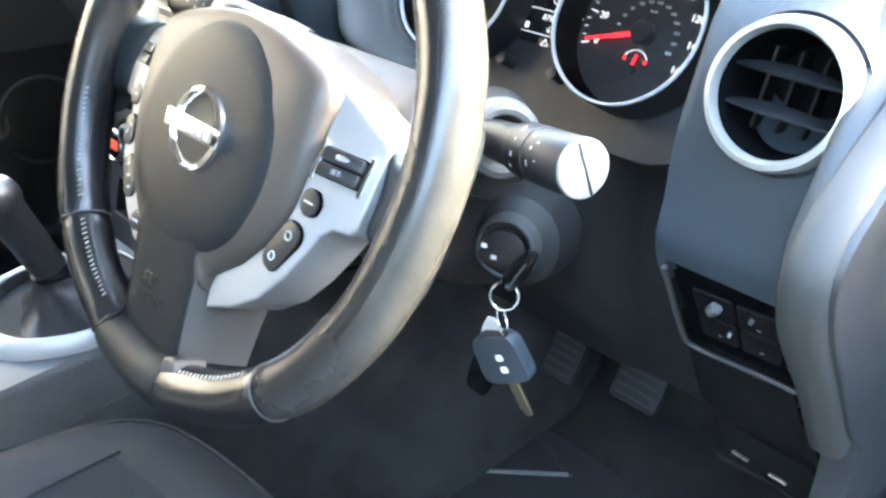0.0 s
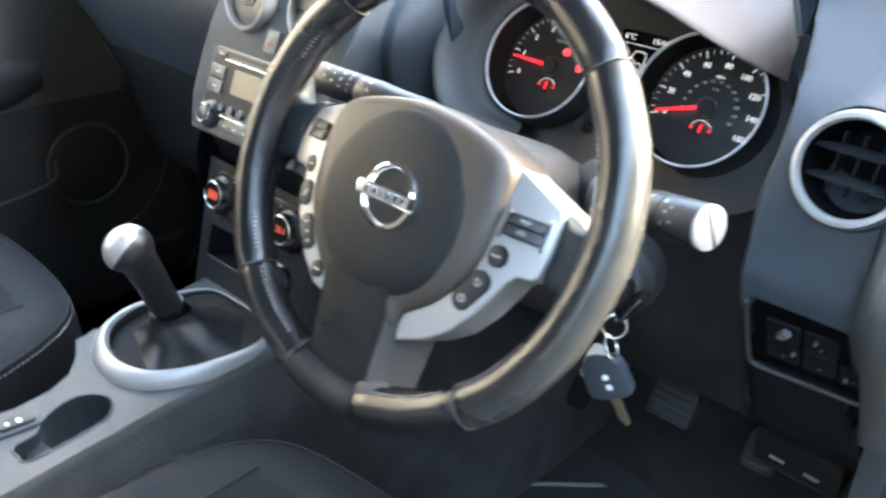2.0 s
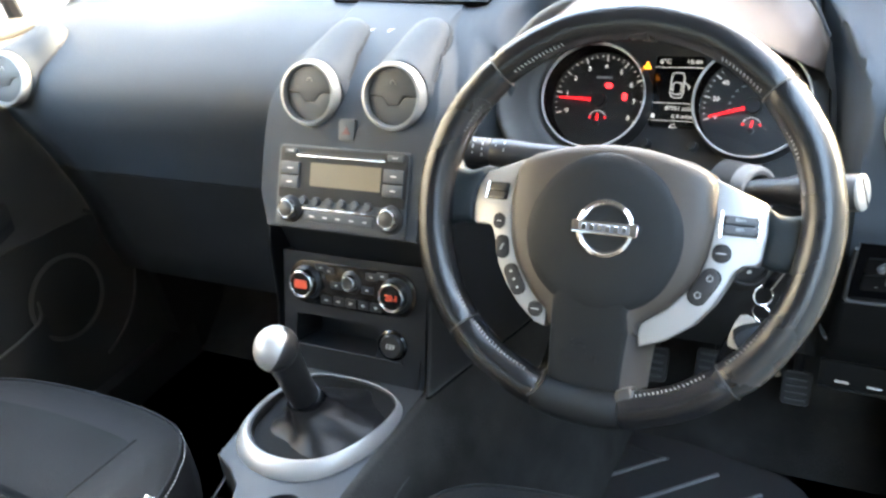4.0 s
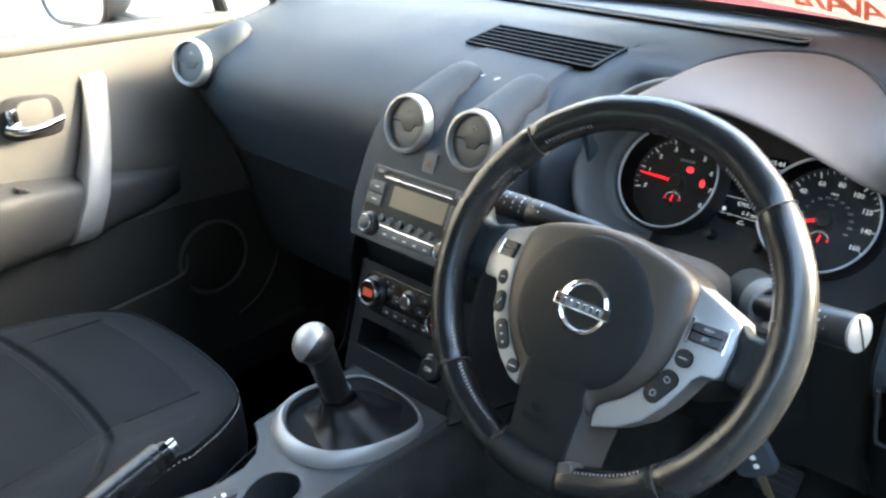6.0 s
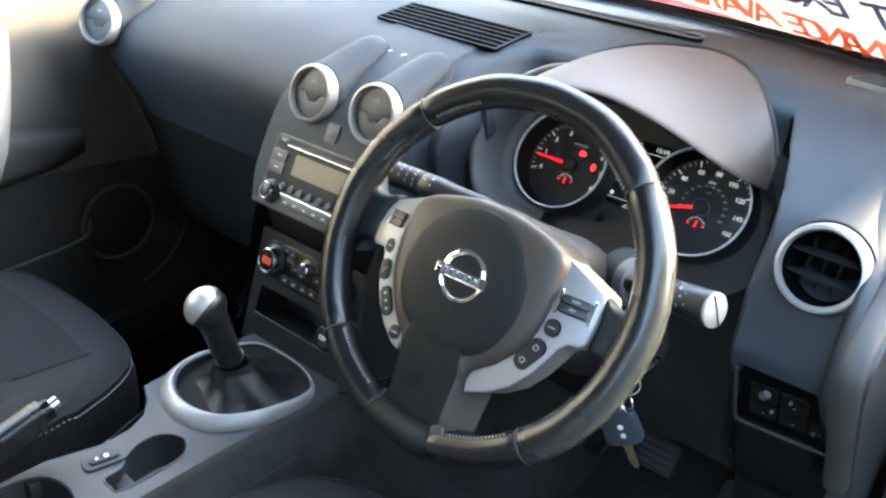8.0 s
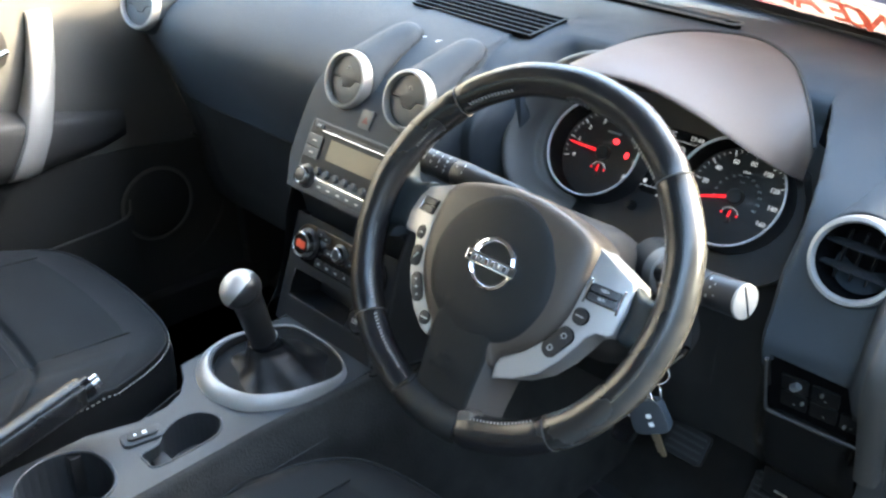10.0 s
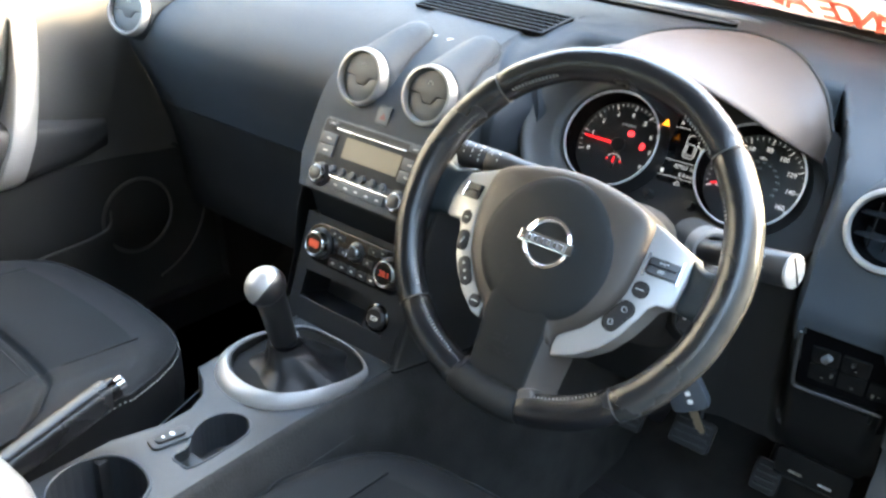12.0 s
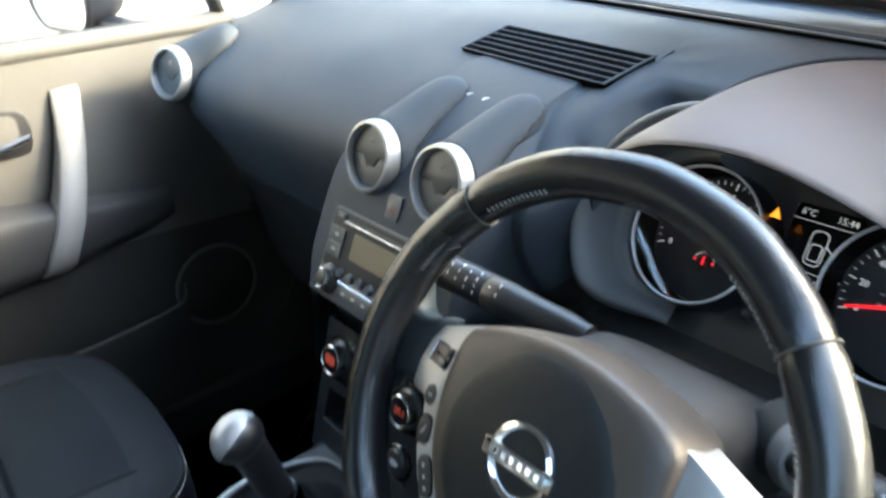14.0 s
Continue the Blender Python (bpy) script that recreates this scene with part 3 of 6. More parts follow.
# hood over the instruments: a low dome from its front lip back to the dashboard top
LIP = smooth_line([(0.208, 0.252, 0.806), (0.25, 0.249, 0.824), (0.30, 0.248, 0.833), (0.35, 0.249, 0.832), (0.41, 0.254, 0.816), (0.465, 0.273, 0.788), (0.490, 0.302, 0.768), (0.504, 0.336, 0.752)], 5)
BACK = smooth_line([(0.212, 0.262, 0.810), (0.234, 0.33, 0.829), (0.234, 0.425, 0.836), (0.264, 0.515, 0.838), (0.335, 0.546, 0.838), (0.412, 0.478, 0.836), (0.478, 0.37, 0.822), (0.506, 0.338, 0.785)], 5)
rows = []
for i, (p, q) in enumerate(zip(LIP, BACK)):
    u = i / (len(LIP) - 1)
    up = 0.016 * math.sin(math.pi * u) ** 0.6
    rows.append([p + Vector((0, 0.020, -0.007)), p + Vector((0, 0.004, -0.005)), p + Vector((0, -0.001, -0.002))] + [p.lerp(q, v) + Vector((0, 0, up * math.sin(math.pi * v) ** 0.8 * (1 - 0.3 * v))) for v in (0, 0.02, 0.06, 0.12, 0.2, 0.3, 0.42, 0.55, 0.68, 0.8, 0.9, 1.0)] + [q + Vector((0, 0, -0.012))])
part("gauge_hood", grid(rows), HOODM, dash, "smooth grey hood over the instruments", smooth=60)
part("hood_seam", tube([p + Vector((0.0, 0.0, 0.0015)) for p in BACK], 0.0022, 8), RUBBER, dash)
# inner walls of the instrument recess
edge = smooth_line([(0.190, 0.312, 0.64), (0.176, 0.298, 0.69), (0.176, 0.275, 0.76)], 4) + LIP + smooth_line([(0.514, 0.335, 0.73), (0.516, 0.33, 0.69), (0.508, 0.32, 0.64)], 4)
rows = [[(0.346 + (p.x - 0.346) * k, p.y + f, 0.70 + (p.z - 0.005 - 0.70) * h) for f, k, h in ((0.003, 1.0, 1.0), (0.02, 0.985, 0.97), (0.055, 0.96, 0.90), (0.10, 0.93, 0.80), (0.14, 0.90, 0.66))] for p in edge]
part("recess_wall", grid(rows[14:]), BLACK, dash, "black inner wall of the instrument recess", smooth=60)
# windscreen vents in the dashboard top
# Flat near-black plate under the slats stands in for their shaded slots.
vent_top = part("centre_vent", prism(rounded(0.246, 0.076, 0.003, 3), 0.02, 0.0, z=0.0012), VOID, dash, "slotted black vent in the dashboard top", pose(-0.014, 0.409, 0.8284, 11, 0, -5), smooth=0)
for i in range(7):
    part("slat", box(-0.121, 0.121, -0.0390 + 0.0125 * i, -0.0372 + 0.0125 * i, 0.0005, 0.0021, 0.0003, 1), DASH, vent_top)
for x in (-0.122, 0.122):
    part("vent_cheek", box(x - 0.0015, x + 0.0015, -0.039, 0.039, 0.0, 0.0024, 0.0006, 1), DASH, vent_top)
demist = part("demister_slot", prism(rounded(0.66, 0.022, 0.010, 5), 0.01, 0.003), VOID, dash, "long black demister slot at the windscreen", pose(-0.04, 0.632, 0.8415, 0, 0, -6))
part("demister_lip", tube([(x, y, 0.0005) for x, y in rounded(0.664, 0.026, 0.012, 6)], 0.0016, 8, closed=True), TRIM, demist)
for i in range(2):
    part("demister_rib", box(-0.31, 0.31, -0.006 + 0.008 * i, -0.003 + 0.008 * i, 0.0, 0.003, 0.001, 1), DASH, demist)
for x, y in ((-0.43, 0.69), (0.555, 0.54)):
    g = part("speaker_grille", prism(rounded(0.10, 0.05, 0.012), 0.008, 0.002), TRIM, dash, "small ribbed speaker grille", pose(x, y, 0.842, 0, 0, -20))
    for i in range(7):
        part("grille_rib", box(-0.042, 0.042, -0.02 + 0.006 * i, -0.017 + 0.006 * i, 0.0, 0.002), DASH, g)

# driver's door, swung open beyond the doorway
DDM = pose(0.835, 0.47, 0.0, 0, 0, 68)                  # hinge; the door runs back along its own -y
b = prism([(-1.05, -0.18), (-0.02, -0.18), (0.0, 0.10), (0.0, 0.72), (-0.04, 0.79), (-1.08, 0.82), (-1.10, 0.30)], 0.09, 0.015)
join(b, prism([(-0.02, 0.77), (-0.015, 0.93), (-0.06, 0.92), (-0.25, 0.80)], 0.05, 0.006), Matrix.Translation((0, 0, -0.02)))
one("door_driver", b, KNEE, "open driver's door with a dark plastic card", "car door", DDM @ Matrix(((0, 0, 1, 0.0), (1, 0, 0, 0), (0, 1, 0, 0), (0, 0, 0, 1))), kind="structure")


# ---- round vents ----
def round_vent(m, r, kind):
    v = thing("air_vent", "round air vent with a satin silver ring, %s" % ("louvres open" if kind == "open" else "flap shut"), "air vent", m, "round vents on the dashboard")
    part("ring", lathe([(r * 0.83, -0.012), (r * 0.83, 0.004), (r * 0.875, 0.0085), (r * 0.955, 0.0075), (r, 0.001), (r * 1.01, -0.012)], 48), SILVER, v, "satin silver ring")
    part("collar", lathe([(r * 1.0, -0.008), (r * 1.08, -0.012), (r * 1.12, -0.03), (r * 1.1, -0.06)], 40), DASH, v)
    if kind == "open":
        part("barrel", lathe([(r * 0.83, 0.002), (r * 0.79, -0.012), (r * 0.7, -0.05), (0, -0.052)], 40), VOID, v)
        for y in (-0.0115, 0.0100):
            w = math.sqrt((r * 0.79) ** 2 - y * y)
            pts = [(-w + 2 * w * i / 14, 0.007 * (1 - (2 * i / 14 - 1) ** 2)) for i in range(15)]
            rows = [[(x, y + 0.0035 - 0.004 * (x / w) ** 2, z - 0.016), (x, y - 0.0006, z - 0.0045), (x, y + 0.0006, z - 0.0038), (x, y + 0.0014, z - 0.0048), (x, y + 0.0060 - 0.004 * (x / w) ** 2, z - 0.017)] for x, z in pts]
            part("louvre", grid(rows, cap=True, loop=True), LOWM, v)
        for x in (-0.014, 0.0, 0.014):
            part("deflector", box(x - 0.0010, x + 0.0010, -r * 0.55, r * 0.55, -0.044, -0.020, 0.0004, 1), SWITCHM, v, "", pose(0, 0, 0, 0, 12, 0))
    else:
        notch = [(-0.83, 0.02), (-0.36, 0.02), (-0.27, -0.10), (-0.16, -0.24), (0.16, -0.24), (0.27, -0.10), (0.36, 0.02), (0.83, 0.02)]
        up = [(x * r, y * r + 0.0006) for x, y in notch] + [(p[0], p[1]) for p in arc(0, 0, r * 0.815, 4, 176, 20)]
        lo = [(x * r, y * r - 0.0006) for x, y in reversed(notch)] + [(p[0], p[1]) for p in arc(0, 0, r * 0.815, 184, 356, 20)]
        part("upper_flap", prism(up, 0.01, 0.0012), STACK, v, m=Matrix.Translation((0, 0, 0.001)))
        part("lower_flap", prism(lo, 0.01, 0.0012), STACK, v, m=Matrix.Translation((0, 0, 0.0)))
        part("thumb_mark", tube([(0.004 * math.cos(a) , 0.012 + 0.007 * math.sin(a), 0.0015) for a in [radians(20 + 14 * i) for i in range(11)]], 0.0005, 6), GREYPRINT, v)
        part("barrel", lathe([(r * 0.83, -0.004), (r * 0.78, -0.01), (0, -0.0105)], 40), BLACK, v)
    return v


def pod(vm, tip, r0, r1, gapped=True):
    """A finger-shaped cowl that runs back from a vent's ring and ends rounded in the dashboard top, with a dark gap round it."""
    a, tip = vm @ Vector((0, 0, -0.008)), Vector(tip)
    q0 = vm.to_quaternion()
    q1 = Euler((radians(90), 0, math.atan2(a.x - tip.x, tip.y - a.y))).to_quaternion()
    rows, sides = [], ([], [])
    for i in range(23):
        t = 1 - (1 - i / 22) ** 1.35
        c, q = a.lerp(tip, t), q0.slerp(q1, ease(0, 0.8, t))
        r = (r0 + (r1 - r0) * t) * math.sqrt(max(0.0004, 1 - max(0.0, (t - 0.66) / 0.34) ** 2.4))
        rows.append([c + q @ Vector((r * math.cos(2 * math.pi * k / 40), r * math.sin(2 * math.pi * k / 40), 0)) for k in range(40)])
        for side, way in zip(sides, (-1, 1)):
            for k in range(0, 21):
                p = rows[-1][(10 + way * k) % 40]
                if p.z < on_dash(p.x, p.y):
                    if p.y > a.y + 0.016 and k:
                        side.append(Vector((p.x, p.y, on_dash(p.x, p.y) + 0.0004)))
                    break
    pd = part("vent_pod", grid(rows, loop=True), DASH, dash, smooth=60)
    gap = sides[0] + sides[1][::-1]
    if gapped and len(gap) > 4:
        part("gap", tube(gap, 0.0016, 8), RUBBER, pd, "dark gap round the cowl")
    return pd


for x in (-0.0655, 0.0515):
    vm = pose(x, 0.187, 0.7525, 72, 0, 0)
    round_vent(vm, 0.0402, "shut")
    pod(vm, (x + 0.005, 0.320, 0.7975), 0.0425, 0.028)
vm = pose(-0.644, 0.203, 0.748, 74, 0, 14)
round_vent(vm, 0.0425, "shut")
pod(vm, (-0.614, 0.318, 0.787), 0.0450, 0.034)
vm = VENTM
round_vent(vm, 0.0422, "open")
pod(vm, (0.606, 0.385, 0.795), 0.0450, 0.029, False)

# ---- centre stack ----
STM = pose(-0.012, 0.165, 0.70, 64.4)          # plane of the upper stack: x across, y up it, z towards the seats
hz = thing("hazard_switch", "small square dark hazard switch with a red triangle", "switch", STM @ Matrix.Translation((0.002, 0.0155, 0.001)))
part("button", prism(rounded(0.022, 0.026, 0.002), 0.006, 0.0008), STACK, hz)
part("triangle", prism([(-0.006, -0.006), (0.006, -0.006), (0, 0.004)], 0.0005), material("dim_red", (0.06, 0.01, 0.01), 0.5), hz, m=Matrix.Translation((0, 0, 0.0005)))
for x, lab in ((-0.018, "fan"), (0.010, "air")):
    e = one("pictogram", prism(rounded(0.014, 0.008, 0.003), 0.0004), GREYPRINT, "worn grey printed airflow symbol on the dashboard", "marking", pose(x - 0.012, 0.300, on_dash(x, 0.300) + 0.001, 26, 0, 20))

radio = thing("car_radio", "double-height car radio with amber-grey display and two knobs", "radio", STM @ Matrix.Translation((0.001, -0.058, 0.0)))
part("fascia", prism(rounded(0.186, 0.102, 0.005), 0.02, 0.0015, z=0.003), STACK, radio)
part("upper_panel", prism(rounded(0.180, 0.064, 0.003), 0.004, 0.0008, z=0.0042), KNEE, radio, "black upper panel", Matrix.Translation((0, 0.0165, 0)))
part("disc_slot", box(-0.062, 0.058, 0.0405, 0.0425, 0.0042, 0.0052), BLACK, radio)
part("slot_lip", box(-0.066, 0.060, 0.0375, 0.0392, 0.0042, 0.0058, 0.0005, 1), STEEL, radio)
part("display", prism(rounded(0.100, 0.029, 0.002), 0.002, z=0.0050), LCD, radio, "unlit amber-grey display", Matrix.Translation((0.006, 0.0165, 0)))
for x, y, w, h in ((-0.0735, 0.022, 0.028, 0.016), (-0.0735, 0.005, 0.028, 0.015), (0.0735, 0.022, 0.028, 0.016), (0.0735, 0.005, 0.028, 0.015), (-0.074, 0.0435, 0.018, 0.006), (0.074, 0.0435, 0.022, 0.008)):
    k = part("key", prism(rounded(w, h, 0.0015, 3), 0.004, 0.0008, z=0.0065), STACK, radio, m=Matrix.Translation((x, y, 0)))
    part("mark", box(-0.004, 0.004, -0.0008, 0.0008, 0.0065, 0.0068), GREYPRINT, k)
for i in range(6):
    part("preset_button", lathe([(0.0, 0.0085), (0.0045, 0.008), (0.0055, 0.006), (0.006, 0.003)], 16), STACK, radio, m=Matrix.Translation((-0.051 + 0.0185 * i, -0.0165, 0)))
part("chrome_strip", box(-0.052, 0.054, -0.0268, -0.0252, 0.003, 0.0065, 0.0004, 1), CHROME, radio, "thin chrome strip")
bar = part("key_bar", prism(rounded(0.10, 0.013, 0.003), 0.006, 0.001, z=0.0055), STACK, radio, m=Matrix.Translation((0.0, -0.0355, 0)))
for i in range(5):
    part("mark", box(-0.040 + 0.019 * i, -0.034 + 0.019 * i, -0.001, 0.001, 0.0055, 0.0058), GREYPRINT, bar)
for x in (-0.0705, 0.0725):
    kn = part("knob", lathe([(0.0, 0.016), (0.0085, 0.016), (0.0095, 0.0155)], 28), BLACK, radio, "black knob with a bright ring", Matrix.Translation((x, -0.029, 0)))
    part("knob_ring", lathe([(0.0095, 0.0156), (0.0106, 0.0165), (0.0118, 0.0155), (0.0125, 0.006)], 28), STEEL, kn)
    part("knob_skirt", lathe([(0.0125, 0.008), (0.017, 0.0055), (0.0175, 0.002)], 28), BLACK, kn)

LOM = pose(-0.012, 0.122, 0.50, 73)
low = thing("climate_panel", "black climate control panel with two red-lit dials", "climate control", LOM)
out = [(-0.107, 0.056), (0.103, 0.056), (0.100, -0.05), (0.096, -0.116), (-0.100, -0.116), (-0.106, -0.05)]
b = holed(out, [smooth_loop([(-0.086, -0.034), (-0.078, -0.028), (0.02, -0.028), (0.036, -0.032), (0.036, -0.066), (0.02, -0.070), (-0.078, -0.070), (-0.088, -0.064)], 3)], [0.06], 0.0)
part("fascia", b, LOWM, low, smooth=0)
b = prism(out, 0.012, 0.0, z=-0.0615)
part("back", b, BLACK, low)
for s in (-1, 1):
    part("side", box(s * 0.1035 - 0.004, s * 0.1035 + 0.002, -0.115, 0.055, -0.10, -0.0005), LOWM, low)
part("control_face", prism(rounded(0.188, 0.058, 0.026, 8), 0.004, 0.001, z=0.003), GLOSS, low, m=Matrix.Translation((-0.001, 0.017, 0)))
for x in (-0.068, 0.0655):
    kn = part("dial", lathe([(0.0, 0.0175), (0.0155, 0.0175)], 32), GLOSS, low, "round dial with a red-lit display", Matrix.Translation((x, 0.017, 0)))
    part("dial_ring", lathe([(0.0155, 0.0175), (0.0165, 0.019), (0.0178, 0.0178), (0.019, 0.004)], 36), STEEL, kn)
    part("dial_skirt", lathe([(0.019, 0.008), (0.0225, 0.005), (0.023, 0.002)], 36), BLACK, kn)
    if x > 0:
        letters("digits", "20.1", 0.0105, REDLCD, kn, Matrix.Translation((0.001, 0, 0.0179)), bold=0.0002)
    else:
        part("digits", prism(rounded(0.019, 0.011, 0.003), 0.0005, z=0.0181), REDLCD, kn, "washed-out red display")
kn = part("fan_dial", lathe([(0.0, 0.013), (0.003, 0.013), (0.0034, 0.0125), (0.0075, 0.0125)], 28), BLACK, low, m=Matrix.Translation((0.0, 0.0255, 0)))
part("dial_ring", lathe([(0.0075, 0.0125), (0.0085, 0.014), (0.0098, 0.0128), (0.0105, 0.003)], 28), STEEL, kn)
part("dial_skirt", lathe([(0.0105, 0.006), (0.0145, 0.004), (0.015, 0.002)], 28), BLACK, kn)
for i in range(5):
    k = part("key", prism(rounded(0.017, 0.012, 0.0015, 2), 0.003, 0.0006, z=0.0048), LOWM, low, m=Matrix.Translation((-0.037 + 0.0185 * i, -0.003, 0)))
    part("mark", box(-0.0025, 0.0025, -0.001, 0.001, 0.0048, 0.0051), GREYPRINT, k)
for x, y in ((-0.033, 0.036), (-0.022, 0.018), (0.024, 0.018), (0.030, 0.036), (0.046, 0.039), (-0.045, 0.039)):
    k = part("key", prism(rounded(0.018, 0.010, 0.0015, 2), 0.003, 0.0006, z=0.0045), LOWM, low, m=Matrix.Translation((x, y, 0)))
    part("mark", box(-0.0022, 0.0022, -0.0008, 0.0008, 0.0045, 0.0048), GREYPRINT, k)
lip = part("cubby_lip", tube([(-0.088, -0.071, 0.001), (0.075, -0.071, 0.001)], 0.002, 8), LOWM, low)
sock = thing("power_socket", "round black 12V power socket cap in the console", "socket", LOM @ Matrix.Translation((0.060, -0.050, 0.0)))
part("cap", lathe([(0.0, 0.008), (0.0135, 0.0075), (0.016, 0.005), (0.0165, 0.001)], 30), BLACK, sock)
part("rim", lathe([(0.0165, 0.001), (0.018, 0.004), (0.0205, 0.002), (0.021, -0.002)], 30), GLOSS, sock)
letters("marking", "12V", 0.0085, WHITE, sock, Matrix.Translation((0, 0, 0.0082)), bold=0.0002)

# ---- instruments ----
CLM = pose(0.346, 0.343, 0.704, 60)
clus = thing("instrument_cluster", "instrument cluster with two chrome-ringed dials, red needles lit", "instruments", CLM)
part("backplate", prism(rounded(0.37, 0.19, 0.07, 8), 0.01, z=-0.008), DIAL, clus)


def dial(x, marks, major, lo, hi, needle, parts):
    g = part("dial_face", lathe([(0.0, -0.004), (0.061, -0.004)], 48), DIAL, clus, "black dial with white numbers", Matrix.Translation((x, 0, 0)))
    part("bezel", lathe([(0.0616, 0.030), (0.0621, 0.0325), (0.0630, 0.0333), (0.0639, 0.0325), (0.0643, 0.030)], 64), BEZEL, g, "thin chrome ring")
    part("bezel_skirt", lathe([(0.0643, 0.0302), (0.0652, 0.028), (0.0662, -0.006)], 56), BLACK, g)
    part("dial_wall", lathe([(0.0605, -0.0042), (0.0612, 0.012), (0.0619, 0.0305)], 48), VOID, g)
    for i in range(parts + 1):
        a = radians(198 - 226 * i / parts)
        big = i % (parts // marks) == 0
        r0, r1 = (0.0500 if big else 0.0535), 0.0570
        part("tick", box(r0, r1, -0.0006 if big else -0.0003, 0.0006 if big else 0.0003, -0.0038, -0.0034), LIT, g, m=Matrix.Rotation(a, 4, "Z"), smooth=0)
    for i in range(marks + 1):
        a = radians(198 - 226 * i / marks)
        letters("number", str(lo + major * i), 0.0078, LIT, g, Matrix.Translation((0.0430 * math.cos(a), 0.0430 * math.sin(a), -0.0036)), bold=0.00012)
    nd = part("needle", prism([(0.0, -0.0020), (0.050, -0.0010), (0.050, 0.0010), (0.0, 0.0020)], 0.001, z=0.003), NEEDLE, g, "lit red needle", Matrix.Rotation(radians(needle), 4, "Z") @ Matrix.Translation((0, 0, 0)))
    part("hub", lathe([(0.0, 0.006), (0.008, 0.006), (0.0095, 0.004), (0.0095, -0.004)], 28), BLACK, nd)
    sm = part("small_gauge", lathe([(0.0, -0.0035), (0.0125, -0.0035)], 24), DIAL, g, m=Matrix.Translation((0.0, -0.024, 0)))
    part("scale", tube([(0.0115 * math.cos(radians(a)), 0.0115 * math.sin(radians(a)), -0.003) for a in range(30, 151, 12)], 0.0004, 6), LIT, sm)
    part("pointer", prism([(-0.0012, -0.005), (0.0012, -0.005), (0.0009, 0.008), (-0.0009, 0.008)], 0.0008, z=-0.001), NEEDLE, sm, m=Matrix.Rotation(radians(-8 if x > 0 else 0), 4, "Z"))
    part("pivot", lathe([(0.0, -0.0005), (0.0035, -0.001), (0.004, -0.003)], 16), BLACK, sm, m=Matrix.Translation((0, -0.004, 0)))
    for xx in (-0.0095, 0.0095):
        part("end_mark", box(xx - 0.0012, xx + 0.0012, 0.002, 0.0045, -0.003, -0.0026), NEEDLE, sm)
    return g


tach = dial(-0.094, 8, 1, 0, 8, 178, 32)
spd = dial(0.0875, 8, 20, 0, 160, 197, 32)
# folded grey surround that steps out from the left dial to the dashboard
rows = []
for i in range(40):
    d = 92 + 176 * i / 39
    a, g = radians(d), 1 - 0.92 * ease(222, 266, d)          # it dies away under the dial
    rows.append([CLM @ Vector((-0.094 + (0.0665 + (r - 0.0665) * (0.4 + 0.6 * g)) * math.cos(a), (0.0665 + (r - 0.0665) * (0.4 + 0.6 * g)) * math.sin(a), 0.008 + (z - 0.008) * g)) for r, z in ((0.0665, 0.010), (0.0685, 0.026), (0.0720, 0.031), (0.0800, 0.034), (0.0850, 0.042), (0.0910, 0.053), (0.0980, 0.063), (0.1060, 0.069), (0.1120, 0.066), (0.1150, 0.056), (0.1160, 0.035))])
part("recess_side", grid([smooth_line(q, 3) for q in rows]), SURROUND, dash, "folded grey surround of the instrument recess", smooth=70)
part("script_bar", box(-0.010, 0.010, -0.0015, 0.0015, -0.0036, -0.0032), GREYPRINT, tach, m=Matrix.Translation((0.003, 0.029, 0)))
part("warning_lamp", prism(rounded(0.009, 0.007, 0.0033), 0.0006, z=-0.003), REDLAMP, tach, "lit red warning lamp", Matrix.Translation((0.010, 0.019, 0)))
part("warning_lamp", prism(rounded(0.006, 0.009, 0.0028), 0.0006, z=-0.003), REDLAMP, tach, "lit red warning lamp", Matrix.Translation((0.031, 0.006, 0)))
letters("unit", "MPH", 0.0042, LIT, spd, Matrix.Translation((0.0, 0.031, -0.0036)))
for i in range(13):
    a = radians(190 - 210 * i / 12)
    letters("inner_number", str(20 + 20 * i), 0.0036, GREYPRINT, spd, Matrix.Translation((0.0265 * math.cos(a), 0.0265 * math.sin(a), -0.0036)))
letters("unit", "km/h", 0.0032, GREYPRINT, spd, Matrix.Translation((0.0, 0.019, -0.0036)))
for g in (tach, spd):
    lens = part("lens", lathe([(0.0, 0.0285), (0.062, 0.0285)], 40), LENS, g)
    lens.visible_shadow = False
scr = part("screen", prism(rounded(0.058, 0.086, 0.004), 0.004, 0.001, z=-0.003), GLOSS, clus, "small dark trip display with white figures", Matrix.Translation((-0.001, 0.014, 0)))
letters("temperature", "6°C", 0.0082, LIT, scr, Matrix.Translation((-0.017, 0.036, -0.0028)))
letters("clock", "15:44", 0.0082, LIT, scr, Matrix.Translation((0.017, 0.036, -0.0028)))
letters("odometer", "87951 miles", 0.0072, LIT, scr, Matrix.Translation((0.006, -0.020, -0.0028)))
letters("trip", "6.4 miles", 0.0072, LIT, scr, Matrix.Translation((0.010, -0.0295, -0.0028)))
for y in (0.029, -0.014, -0.035):
    part("line", box(-0.029, 0.029, y, y + 0.0006, -0.003, -0.0027), LIT, scr)
part("car_symbol", tube([(p[0], p[1], -0.0027) for p in rounded(0.015, 0.030, 0.005, 4, 0, 0.008)], 0.0005, 5, closed=True), LIT, scr)
part("cabin_symbol", tube([(p[0], p[1], -0.0027) for p in rounded(0.010, 0.014, 0.002, 3, 0, 0.004)], 0.0005, 5, closed=True), LIT, scr)
